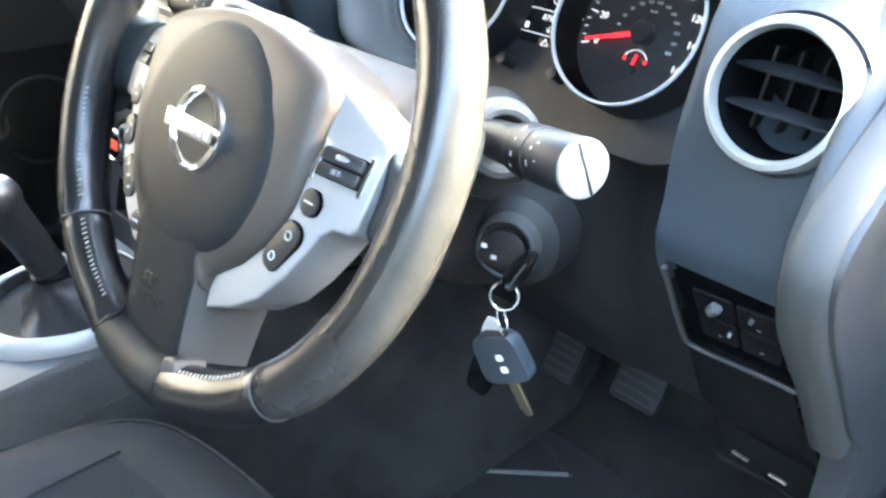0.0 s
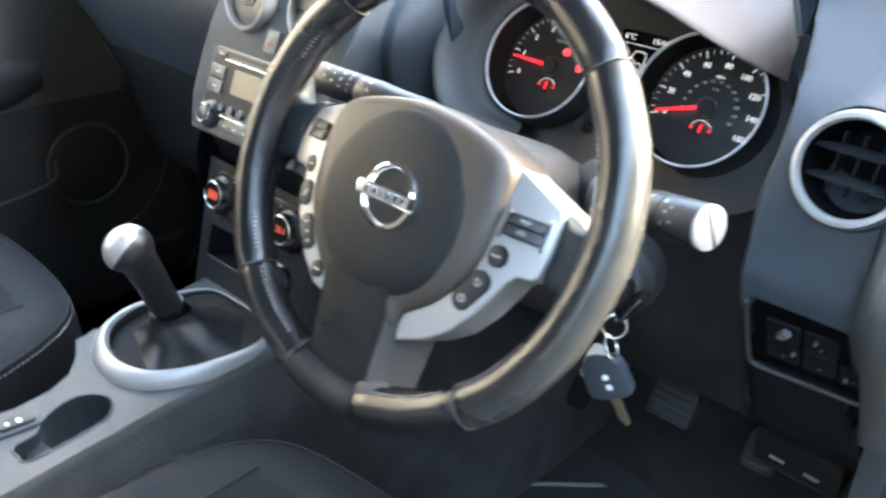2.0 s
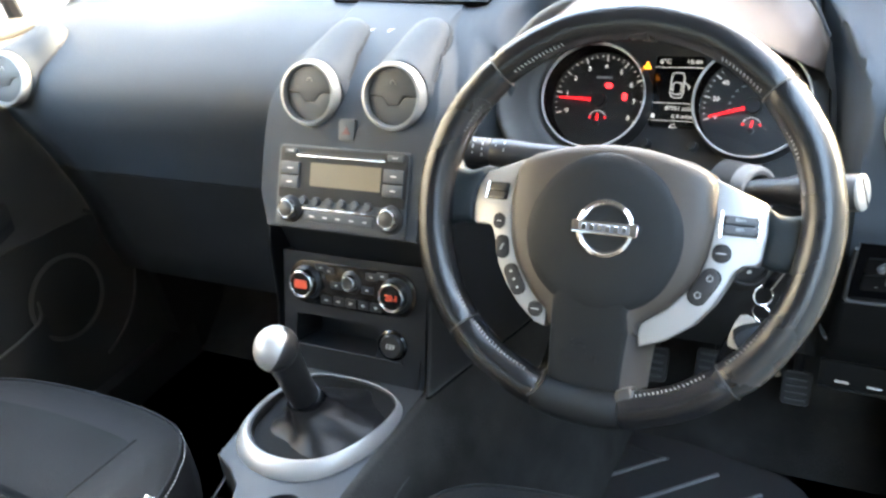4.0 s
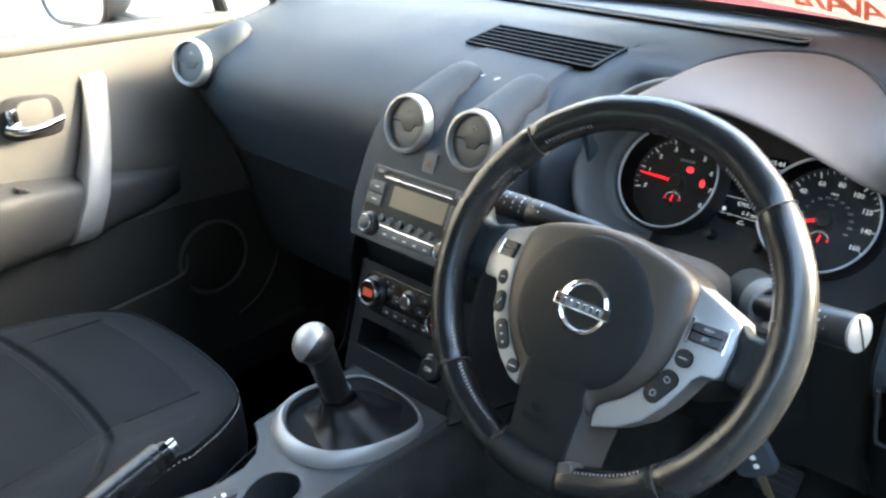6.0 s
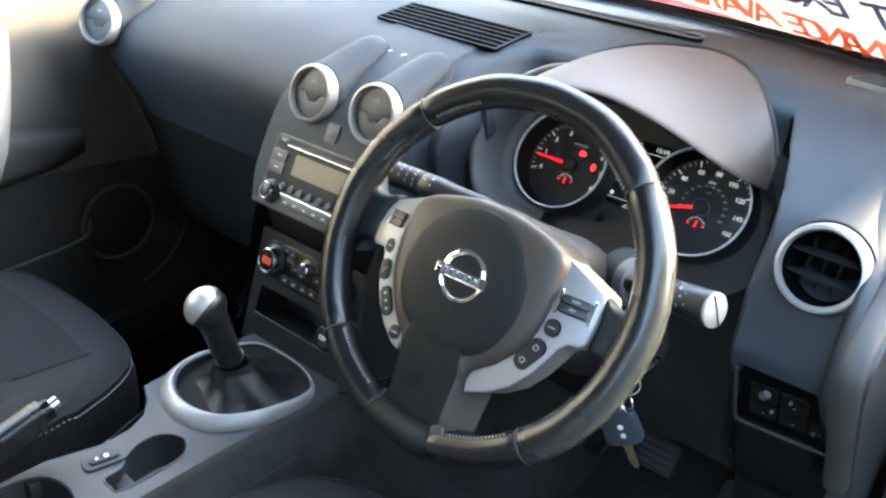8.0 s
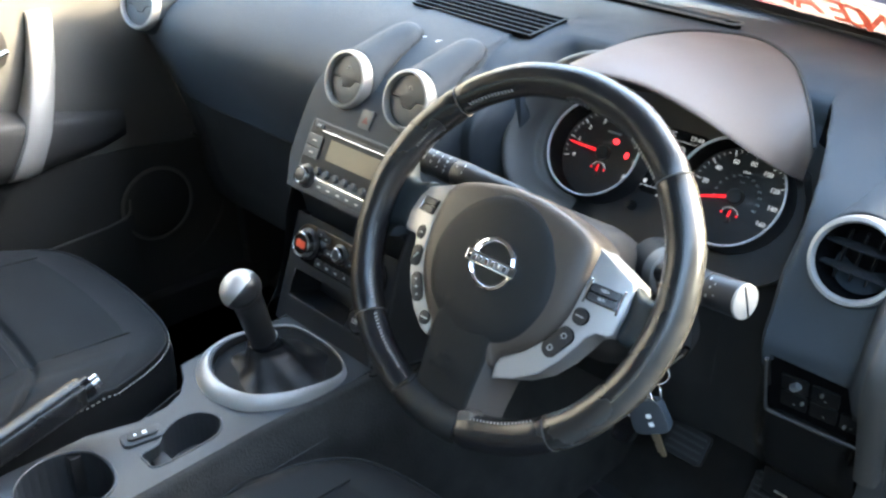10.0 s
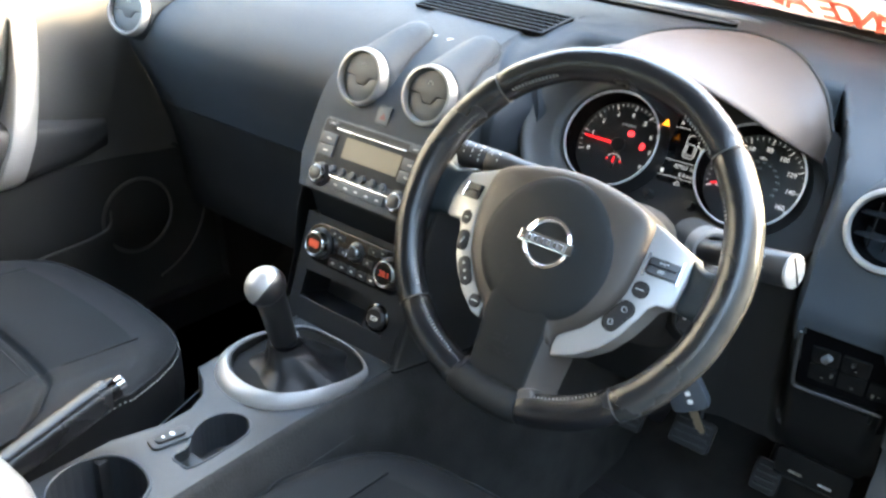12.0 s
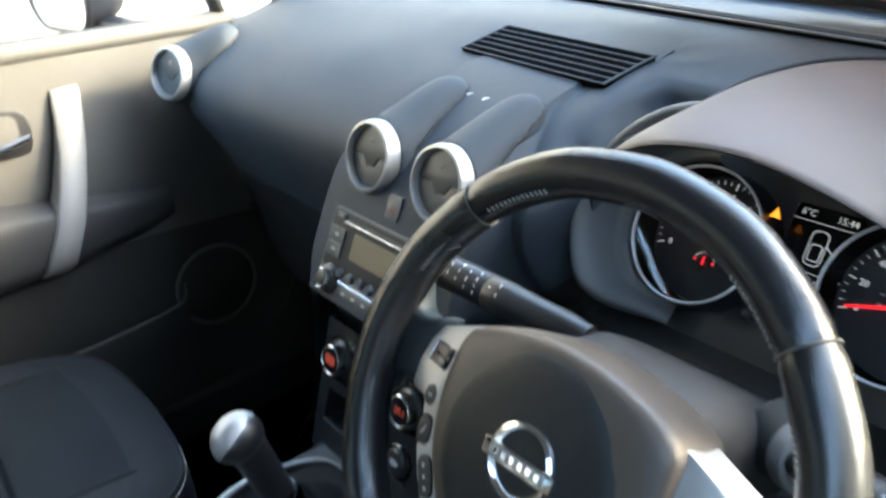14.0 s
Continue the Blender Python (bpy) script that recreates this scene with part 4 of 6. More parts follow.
part("door_symbol", tube([(0.0075, 0.012, -0.0027), (0.014, 0.007, -0.0027), (0.013, 0.0035, -0.0027)], 0.0006, 5), LIT, scr)
part("pump_symbol", box(-0.027, -0.023, -0.032, -0.027, -0.003, -0.0027), LIT, scr)
part("shift_symbol", tube([(-0.004, -0.043, -0.0027), (0.0, -0.038, -0.0027), (0.004, -0.043, -0.0027), (-0.004, -0.043, -0.0027)], 0.0006, 5), LIT, scr)
part("warning_triangle", prism([(-0.005, -0.004), (0.005, -0.004), (0, 0.005)], 0.0006, z=-0.003), AMBER, clus, "lit amber warning triangle", Matrix.Translation((-0.034, 0.0395, 0.024)))
for x in (-0.030, 0.026):
    part("reset_pin", lathe([(0.0, 0.012), (0.005, 0.011), (0.0055, 0.0), (0.006, -0.006)], 16), BLACK, clus, m=Matrix.Translation((x, -0.050, 0)))

# ---- steering column ----
WHM = pose(0.354, 0.0205, 0.712, 60.6) @ Matrix.Rotation(radians(0.6), 4, "Y")
col = thing("steering_column", "grey plastic steering column shroud behind the wheel", "steering column", WHM)
rows = []
for z, w, h, dy in ((-0.045, 0.056, 0.045, 0.006), (-0.052, 0.066, 0.055, 0.008), (-0.09, 0.076, 0.064, 0.009), (-0.13, 0.076, 0.066, 0.006), (-0.20, 0.076, 0.066, -0.004), (-0.27, 0.076, 0.06, -0.008)):
    rows.append([(p[0], p[1] + dy - 0.010, z) for p in rounded(2 * w, 2 * h, 0.035, 5)])
part("shroud", grid([smooth_line(r, 2) for r in zip(*rows)] + [smooth_line([r[0] for r in rows], 2)]), SHROUDM, col, smooth=60)
part("shroud_face", lathe([(0.0, -0.050), (0.052, -0.050)], 32), BLACK, col)
part("shroud_split", tube([(-0.0765, -0.004, z) for z in (-0.09, -0.15, -0.26)], 0.0009, 6), BLACK, col)
part("shroud_split", tube([(0.0765, -0.004, z) for z in (-0.09, -0.15, -0.26)], 0.0009, 6), BLACK, col)
part("sleeve", lathe([(0.03, -0.01), (0.034, -0.03), (0.05, -0.05)], 24), BLACK, col)


def stalk(name, label, a, b_, r0, r1, cap_mat, marks, face=(0.25, -0.72, 0.65)):
    """A column stalk from a to b_; marks are (share of the length, degrees off the side that faces the driver, width, height)."""
    a, b_ = Vector(a), Vector(b_)
    way = (b_ - a)
    q = way.to_track_quat("Z", "Y").to_matrix().to_4x4()
    L = way.length
    s = thing(name, label, "stalk", Matrix.Translation(a) @ q)
    part("arm", lathe([(0.0, -0.01), (r0 * 0.8, -0.01), (r0, 0.01), (r0 * 1.05, L * 0.30), (r1 * 0.96, L * 0.42), (r1, L * 0.45), (r1, L * 0.60), (r1 * 0.97, L * 0.605)], 28), BLACK, s)
    k = part("twist_grip", lathe([(r1 * 0.95, L * 0.612), (r1, L * 0.62), (r1, L * 0.955), (r1 * 0.96, L * 0.965)], 28), BLACK, s)
    part("end_cap", lathe([(r1 * 0.96, L * 0.962), (r1, L * 0.970), (r1 * 0.985, L * 0.99), (r1 * 0.9, L), (0.0, L * 1.006)], 28), cap_mat, s)
    d = q.to_3x3().inverted() @ Vector(face)
    base = math.degrees(math.atan2(d.y, d.x))
    for t, an, w, h in marks:
        part("mark", box(-h * 0.38, h * 0.38, -w * 0.34, w * 0.34, 0, 0.0003), GREYPRINT, k, m=Matrix.Rotation(radians(base + an), 4, "Z") @ pose(r1 + 0.0001, 0, L * t, 0, 90, 0), smooth=0)
    return s


wip = stalk("wiper_stalk", "black wiper stalk with a pale grey round end cap", (0.460, 0.139, 0.691), (0.553, 0.1115, 0.711), 0.0125, 0.0166, PLATE, [(t, a, w, 0.0015) for t, a, w in ((0.52, -28, 0.005), (0.52, 0, 0.003), (0.52, 30, 0.004), (0.50, 55, 0.003), (0.66, -20, 0.004), (0.70, 8, 0.003), (0.68, 38, 0.005), (0.74, -6, 0.002), (0.76, 30, 0.002))])
part("cap_split", box(-0.0005, 0.0005, -0.0158, 0.0158, 0.0992, 0.1002), BLACK, wip, m=Matrix.Rotation(radians(12), 4, "Z"))
ind = stalk("indicator_stalk", "black light stalk with white printed symbols", (0.292, 0.119, 0.720), (0.150, 0.106, 0.727), 0.0125, 0.0148, BLACK, [(t, a, w, 0.0016) for t, a, w in ((0.50, -6, 0.004), (0.50, 26, 0.005), (0.56, 10, 0.002), (0.66, -30, 0.005), (0.66, -8, 0.003), (0.66, 14, 0.005), (0.66, 38, 0.004), (0.73, -24, 0.003), (0.73, 2, 0.006), (0.73, 30, 0.003), (0.80, -12, 0.004), (0.80, 16, 0.003), (0.80, 44, 0.005), (0.87, -2, 0.005), (0.87, 28, 0.004))])
part("lamp_symbol", lathe([(0.0018, 0.0), (0.0026, 0.0003), (0.0018, 0.0006)], 12), WHITE, ind, m=pose(0.0, 0.0149, 0.135, -90, 0, 0))
collar = thing("stalk_collar", "pale grey moulded collar where the wiper stalk leaves the column", "collar", Matrix.Translation((0.461, 0.150, 0.686)) @ Vector((0.80, -0.55, 0.25)).to_track_quat("Z", "Y").to_matrix().to_4x4())
part("ring", lathe([(0.0155, 0.001), (0.0170, 0.0045), (0.0205, 0.0055), (0.0240, 0.0040), (0.0255, -0.001), (0.0262, -0.010)], 36), TRIM, collar, "pale grey ring")
part("sleeve", lathe([(0.0118, -0.010), (0.0155, 0.001)], 28), BLACK, collar)
part("skirt", lathe([(0.0258, -0.009), (0.0275, -0.018), (0.030, -0.036)], 36), KNEE, collar)

# ignition lock and keys
ign = thing("ignition_lock", "round black ignition lock with a grey ring", "ignition lock", pose(0.459, 0.158, 0.600, 75, 0, 22))
part("ring", lathe([(0.0185, 0.0), (0.0198, 0.0032), (0.0218, 0.0026), (0.0232, -0.003), (0.0245, -0.016)], 36), ENDM, ign, "grey ring")
part("barrel", lathe([(0.0, -0.004), (0.0185, -0.003)], 28), BLACK, ign)
part("boss", lathe([(0.0, -0.06), (0.040, -0.06), (0.034, -0.02), (0.0242, -0.010)], 28), KNEE, ign)

# ---- steering wheel ----
wheel = thing("steering_wheel", "black leather steering wheel with satin silver spokes and worn rim", "steering wheel", WHM)
RR, TR = 0.1710, 0.0165


def rim_piece(name, a0, a1, mat, label="", fat=1.0):
    n = max(6, int(abs(a1 - a0) / 2.5))
    rows = []
    for i in range(n + 1):
        a = radians(a0 + (a1 - a0) * i / n)
        edge = min(i, n - i)
        r = TR * fat * (0.93 if edge == 0 else 1.0)
        # slight waviness of hand-stretched leather, and an oval section that is thicker towards the driver
        rr = RR + 0.0004 * math.sin(7 * a) + 0.0003 * math.sin(17 * a + 1)
        rows.append([((rr + r * math.cos(t)) * math.cos(a), (rr + r * math.cos(t)) * math.sin(a), r * 1.04 * math.sin(t)) for t in [2 * math.pi * j / 24 for j in range(24)]])
    return part(name, grid(rows, cap=True, loop=True), mat, wheel, label, smooth=60)


SEAMS = (42.6, 133.8, 222.8, 311.6)
rim_piece("rim_top", 42.9, 133.5, LEATHER, "smooth black leather")
rim_piece("rim_left", 134.1, 222.5, LEATHER, "grained leather grip", 1.03)
rim_piece("rim_bottom", 223.1, 253.6, LEATHER, "smooth black leather")
rim_piece("rim_bridge", 254.0, 279.6, PADM, "smooth black plastic bridge of the lower spoke", 1.045)
rim_piece("rim_bottom", 280.0, 311.3, LEATHER, "smooth black leather")
rim_piece("rim_right", -48.1, 42.3, WORNLIT, "worn shiny leather grip", 1.03)
for s in SEAMS:
    a = radians(s)
    b = tube([((RR + 0.0166 * math.cos(t)) * math.cos(a), (RR + 0.0166 * math.cos(t)) * math.sin(a), 0.0174 * math.sin(t)) for t in [2 * math.pi * j / 28 for j in range(28)]], 0.00055, 6, closed=True)
    part("seam", b, SEAMTHREAD, wheel, "pale stitched seam")
# stitches along the inside of the rim
st = bmesh.new()
for a0, a1 in ((137, 158), (190, 221), (225, 250), (283, 309), (315, 334), (22, 40), (45, 62), (112, 131)):
    for k in range(int((a1 - a0) / 1.35)):
        a = radians(a0 + 1.35 * k)
        t = radians(142)
        p = Vector(((RR + 0.0167 * math.cos(t)) * math.cos(a), (RR + 0.0167 * math.cos(t)) * math.sin(a), 0.0174 * math.sin(t)))
        join(st, box(-0.0016, 0.0016, -0.00045, 0.00045, -0.0004, 0.0003), Matrix.Translation(p) @ Matrix.Rotation(a + 0.5, 4, "Z") @ Matrix.Rotation(radians(-40), 4, "Y"))
tagged(part("stitching", st, THREAD, wheel, "pale cross stitching", smooth=0), kind="stuff")


def mm(pts):
    return [(x / 1000, y / 1000) for x, y in pts]


# airbag pad: flared shell, raised round boss, lower block
shell = mm(smooth_loop([(-84, 43), (-46, 57), (-4, 62), (40, 57), (82, 42), (89, 18), (90, -2), (87, -28), (76, -54), (58, -75), (36, -94), (30, -106), (-38, -106), (-48, -92), (-64, -77), (-84, -46), (-92, -12), (-92, 16)], 3))
rows = []
for k, z in ((0.60, 0.0142), (0.80, 0.0125), (0.90, 0.0102), (0.96, 0.0072), (0.99, 0.0030), (1.0, -0.003), (1.015, -0.024), (1.0, -0.050)):
    rows.append([(x * k, (y + 0.018) * k - 0.018, z) for x, y in shell])
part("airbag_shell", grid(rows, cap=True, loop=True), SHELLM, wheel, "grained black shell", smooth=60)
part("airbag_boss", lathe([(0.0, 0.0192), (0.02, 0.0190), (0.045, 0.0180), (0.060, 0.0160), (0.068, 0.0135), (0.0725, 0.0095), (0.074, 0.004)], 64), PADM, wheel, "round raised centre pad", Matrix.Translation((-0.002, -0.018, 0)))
rows = []
for i in range(24):
    y = -0.036 - 0.119 * i / 23
    top = 0.0186 - 0.0012 * ease(-0.04, -0.07, y) - 0.0125 * max(0.0, min(1.0, (-0.062 - y) / 0.092))
    rnd = ease(-0.060, -0.100, y)                     # 0 blends into the shell, 1 stands clear as a block
    fall = 0.0030 + 0.004 * (1 - rnd)
    xl, xr = -0.041 + 0.002 * ease(-0.06, -0.15, y), 0.031 - 0.0055 * ease(-0.06, -0.15, y)
    low = -0.002 - 0.036 * rnd
    rows.append([(xl - 0.010 * rnd, y, low), (xl - 0.004 * rnd, y, low * 0.4), (xl, y, top - fall), (xl + 0.003, y, top - fall * 0.35), (xl + 0.009, y, top - 0.0004), (xl + 0.02, y, top), (xr - 0.02, y, top), (xr - 0.009, y, top - 0.0004), (xr - 0.003, y, top - fall * 0.35), (xr, y, top - fall), (xr + 0.009 * rnd, y, top - fall - 0.013 * rnd), (xr + 0.014 * rnd, y, low)])
rows.append([(p[0], p[1] - 0.004, min(p[2], 0.001) if 2 <= k <= 9 else p[2]) for k, p in enumerate(rows[-1])])
part("lower_flank", grid([[(r[k][0] + (0.0006, 0.0016, 0.004)[k - 9], r[k][1], r[k][2] + 0.0005) for k in (9, 10, 11)] for r in rows[6:-2]]), FLANK, wheel, "satin grey flank", smooth=60)
part("lower_block", grid([smooth_line(r, 2) for r in rows]), PADM, wheel, "lower block of the airbag pad", smooth=50)
rows = [[(x, y, z) for x, z in ((-0.047 - w, -0.03), (-0.044 - w, -0.006), (-0.038, 0.001), (0.012, 0.001), (0.020, -0.006), (0.020, -0.03))] for y, w in ((-0.10, -0.004), (-0.13, 0.002), (-0.150, 0.008), (-0.168, 0.014))]
b = grid(rows)
bmesh.ops.solidify(b, geom=b.faces[:], thickness=0.004)
part("lower_spoke", b, LEATHER, wheel, "black lower spoke")
part("foot_insert", prism(smooth_loop(mm([(25, -151), (36, -147), (40, -151), (41, -158), (34, -163), (26, -161)]), 3), 0.022, 0.0045, 3, z=0.0125), FLANK, wheel, "small satin insert")
part("rim_notch", tube([(-0.041, -0.146, 0.004), (-0.0395, -0.153, 0.0125), (-0.044, -0.162, 0.0150), (-0.052, -0.169, 0.0145)], 0.0022, 8), LEATHER, wheel)
letters("airbag_mark", "SRS", 0.010, PADM, wheel, Matrix.Translation((-0.013, -0.115, 0.0116)) @ Matrix.Rotation(radians(-7), 4, "X"))
letters("airbag_mark", "AIRBAG", 0.010, PADM, wheel, Matrix.Translation((-0.012, -0.127, 0.0102)) @ Matrix.Rotation(radians(-7), 4, "X"))


# satin silver spoke trims, leaning back towards the rim
def trim_z(x, y):
    return 0.0035 - 0.26 * max(0.0, abs(x) - 0.095) - 0.22 * max(0.0, y)


def trim(name, outline, depth):
    b = prism(mm(outline), depth, 0.0022, 3)
    bmesh.ops.triangulate(b, faces=[f for f in b.faces if len(f.verts) > 4])
    for v in b.verts:
        v.co.z += trim_z(v.co.x, v.co.y)
    return part(name, b, SILVER, wheel, "satin silver spoke trim", smooth=40)


trim("left_trim", [(-129, -20), (-132, -16), (-133, 0), (-131, 17), (-124, 30), (-82, 46), (-87, 29), (-91, 14), (-92, -4), (-89, -25), (-84, -43), (-75, -59), (-64, -75), (-53, -84), (-48, -89), (-47, -106), (-58, -103), (-75, -89), (-89, -72), (-99, -55), (-105, -34), (-109, -24), (-113, -20)], 0.020)
trim("right_trim", [(83, 40), (126, 22), (129, 16), (130, -2), (129, -14), (128, -26), (124, -31), (114, -32), (108, -38), (104, -48), (95, -67), (80, -87), (60, -102), (38, -111), (36, -100), (38, -90), (58, -75), (75, -55), (83, -38), (86, -26), (88, -1), (87, 18)], 0.038)
# leather thumb rests between trims and rim
for pts in ([(-121, 36), (-140, 31), (-153, 34), (-161, 47), (-168, 58), (-173, 30), (-174, 0), (-172, -28), (-166, -42), (-161, -27), (-146, -20), (-130, -19), (-131, 8)], [(125, 20), (136, 15), (149, 14), (159, 21), (165, 36), (171, 46), (174, 20), (173, -20), (169, -50), (163, -62), (162, -44), (156, -34), (142, -33), (127, -29), (128, -4)]):
    lp = mm(smooth_loop(pts, 3))
    cx, cy = sum(p[0] for p in lp) / len(lp), sum(p[1] for p in lp) / len(lp)
    rows = []
    for k, z in ((0.45, -0.0065), (0.7, -0.0068), (0.88, -0.0085), (0.97, -0.012), (1.0, -0.018), (0.98, -0.026), (0.9, -0.030)):
        rows.append([(cx + (x - cx) * k, cy + (y - cy) * k, z + 0.10 * (abs(cx + (x - cx) * k) - 0.145)) for x, y in lp])
    part("thumb_rest", grid(rows, cap=True, loop=True), THUMBM, wheel, "blue-grey leather thumb rest", smooth=60)


# switches
def pill(name, x, y, w, h, turn, mat=BLACK):
    z = trim_z(x, y)
    part("button_gap", prism(rounded(w + 0.0012, h + 0.0012, min(w, h) / 2, 6), 0.002, 0.0, z=0.0003), VOID, wheel, m=Matrix.Translation((x, y, z)) @ Matrix.Rotation(radians(turn), 4, "Z"))
    return part(name, prism(rounded(w, h, min(w, h) / 2 - 0.0002, 6), 0.006, 0.001, z=0.0016), mat, wheel, m=Matrix.Translation((x, y, z)) @ Matrix.Rotation(radians(turn), 4, "Z"))


def well(x, y, w, h):
    m = Matrix.Translation((x, y, trim_z(x, y))) @ Matrix.Rotation(radians(-15 if x < 0 else 15), 4, "Y") @ Matrix.Rotation(radians(-10), 4, "X")
    return part("switch_frame", prism(rounded(w, h, 0.002, 3), 0.004, 0.0006, z=0.0008), GLOSS, wheel, m=m)


f = well(-0.1085, 0.0125, 0.0225, 0.0165)
for i in (-1, 1):
    part("rocker", prism(rounded(0.0195, 0.0070, 0.002, 3), 0.005, 0.0014, z=0.0036), BLACK, f, m=Matrix.Translation((0.001, i * 0.0040, 0)))
part("switch_cheek", box(-0.0128, -0.0108, -0.0085, 0.0085, -0.002, 0.0022, 0.0005, 1), CHROME, f)
p0 = pill("round_button", -0.1020, -0.0155, 0.0115, 0.0135, 0)
part("mark", box(-0.002, 0.002, -0.0005, 0.0005, 0.0016, 0.0018), GREYPRINT, p0)
p1 = pill("phone_button", -0.0960, -0.039, 0.0120, 0.0205, 8)
part("mark", tube([(-0.002, -0.003, 0.0018), (0.0, 0.0, 0.0018), (0.002, 0.003, 0.0018)], 0.0006, 5), GREYPRINT, p1)
p2 = pill("volume_button", -0.0805, -0.0675, 0.0130, 0.029, 30)
for i in (-1, 0, 1):
    part("mark", box(-0.0012, 0.0012, i * 0.008 - 0.001, i * 0.008 + 0.001, 0.0016, 0.0019), GREYPRINT, p2)
p3 = pill("mode_button", -0.0575, -0.0915, 0.0128, 0.0128, 0)
part("mark", box(-0.004, 0.004, -0.0006, 0.0006, 0.0016, 0.0019), GREYPRINT, p3)
f = well(0.1085, 0.0010, 0.0285, 0.0170)
for i, w in ((-1, "SET-"), (1, "RES+")):
    r = part("rocker", prism(rounded(0.0265, 0.0074, 0.002, 3), 0.005, 0.0014, z=0.0038), BLACK, f, m=Matrix.Translation((-0.0005, i * 0.0041, 0)))
    letters("mark", w, 0.0040, GREYPRINT, r, Matrix.Translation((0, 0, 0.0040)))
for dx in (-0.0155, 0.0155):
    part("switch_cheek", box(dx - 0.0012, dx + 0.0012, -0.0115, 0.0115, -0.002, 0.0024, 0.0005, 1), CHROME, f)
p4 = pill("cruise_button", 0.0965, -0.0232, 0.0145, 0.0145, 0)
part("mark", box(-0.004, 0.004, -0.0005, 0.0005, 0.0016, 0.0019), GREYPRINT, p4)
p5 = pill("cruise_pair_button", 0.0860, -0.0525, 0.0160, 0.0335, -29)
for i in (-1, 1):
    part("mark", tube([(0.0025 * math.cos(t), i * 0.0085 + 0.0025 * math.sin(t), 0.0018) for t in [math.pi * j / 5 for j in range(10)]], 0.0004, 5, closed=True), GREYPRINT, p5)
# badge: plain ring and bar
em = part("badge_ring", lathe([(0.0196, 0.0180), (0.0204, 0.0208), (0.0226, 0.0226), (0.0250, 0.0212), (0.0258, 0.0180)], 56), CHROME, wheel, "chrome ring badge", Matrix.Translation((0.001, -0.013, 0.0)))
part("badge_bar", prism(rounded(0.0575, 0.0112, 0.001, 2), 0.005, 0.001, z=0.0236), CHROME, em, "plain chrome bar")
part("bar_inlay", prism(rounded(0.0445, 0.0076, 0.001, 2), 0.0006, z=0.0238), BARGREY, em, "grey sunken field of the bar")
for i in range(6):
    part("bar_stud", box(-0.0195 + 0.0070 * i, -0.0155 + 0.0070 * i, -0.0026, 0.0026, 0.0237, 0.0243, 0.0003, 1), CHROME, em)

# ---- keys ----
keys = thing("car_key", "black car key in the ignition lock on a steel ring", "key", pose(0.478, 0.150, 0.602, 0, 0, 0))
b = prism(smooth_loop(mm([(-20, -16), (-22, 0), (-10, 16), (8, 18), (20, 10), (22, -2), (10, -16)]), 3), 0.012, 0.003)
part("head", b, BLACK, keys, m=pose(-0.019, 0.004, -0.001, 75, 0, 22) @ Matrix.Scale(0.74, 4))
part("side_grip", tube(smooth_line([(0.001, -0.010, -0.016), (0.006, -0.012, -0.006), (0.014, -0.012, 0.008), (0.021, -0.011, 0.020)], 3), lambda t: 0.0035 + 0.0040 * math.sin(math.pi * (0.1 + 0.85 * t)), 14, flat=0.6), GLOSS, keys, "glossy black key grip")
part("grip_edge", tube(smooth_line([(0.006, -0.0165, -0.013), (0.012, -0.018, -0.001), (0.020, -0.0165, 0.014)], 3), 0.0007, 6), STEEL, keys)
for i in (0, 1):
    part("mark", box(-0.002, 0.002, -0.0015, 0.0015, 0, 0.0006), WHITE, keys, m=pose(-0.026 + 0.009 * i, -0.0062, 0.004 - 0.006 * i, 75, 0, 22))
def hoop(name, c, r, w, m):
    return one(name, tube([(r * math.cos(t), r * math.sin(t), 0) for t in [2 * math.pi * j / 28 for j in range(28)]], w, 8, closed=True), CHROME, "shiny steel split ring hanging from the key", "key ring", Matrix.Translation(c) @ m, group="key rings")
hoop("key_ring", (0.4765, 0.138, 0.578), 0.0100, 0.0011, pose(0, 0, 0, 70, 20, 25))
hoop("key_ring", (0.4765, 0.137, 0.557), 0.0105, 0.0010, pose(0, 0, 0, 90, 0, -28))
fob = thing("spare_key", "black spare key with a notched metal blade on the ring", "key", pose(0.4745, 0.136, 0.5205, 90, -28, 12) @ Matrix.Scale(1.12, 4))
part("head", prism(smooth_loop(mm([(-17, -16), (-18, 0), (-15, 15), (0, 18), (15, 15), (18, 0), (17, -16), (0, -19)]), 3), 0.011, 0.003), STACK, fob)
part("head_edge", box(-0.016, 0.016, 0.006, 0.016, -0.013, -0.010, 0.002, 1), GLOSS, fob)
for i in (0, 1):
    part("mark", prism(rounded(0.005, 0.0045, 0.001, 2), 0.0005, z=0.0005), WHITE, fob, m=Matrix.Translation((0.002, 0.002 - 0.009 * i, 0)))
bl = mm([(-4, -18), (4, -18), (4, -44), (2.5, -46), (-1, -45), (-2, -41), (-4, -39.5), (-3, -36), (-4.2, -33.5), (-2.8, -30), (-4, -27)])
part("blade", prism(bl, 0.0022, 0.0003, 1, z=-0.004), BRASS, fob, "notched metal blade")
one("key_tag", prism(smooth_loop(mm([(-9, 20), (9, 20), (10, -18), (0, -22), (-10, -18)]), 3), 0.0015, 0.0004, 1), TAGM, "white plastic key tag", "key tag", pose(0.4585, 0.144, 0.524, 90, 16, -8))
one("key_tag", prism(smooth_loop(mm([(-9, 22), (9, 22), (10, -20), (0, -25), (-10, -20)]), 3), 0.004, 0.001), GLOSS, "black leather key tag", "key tag", pose(0.446, 0.150, 0.486, 88, 14, 10))

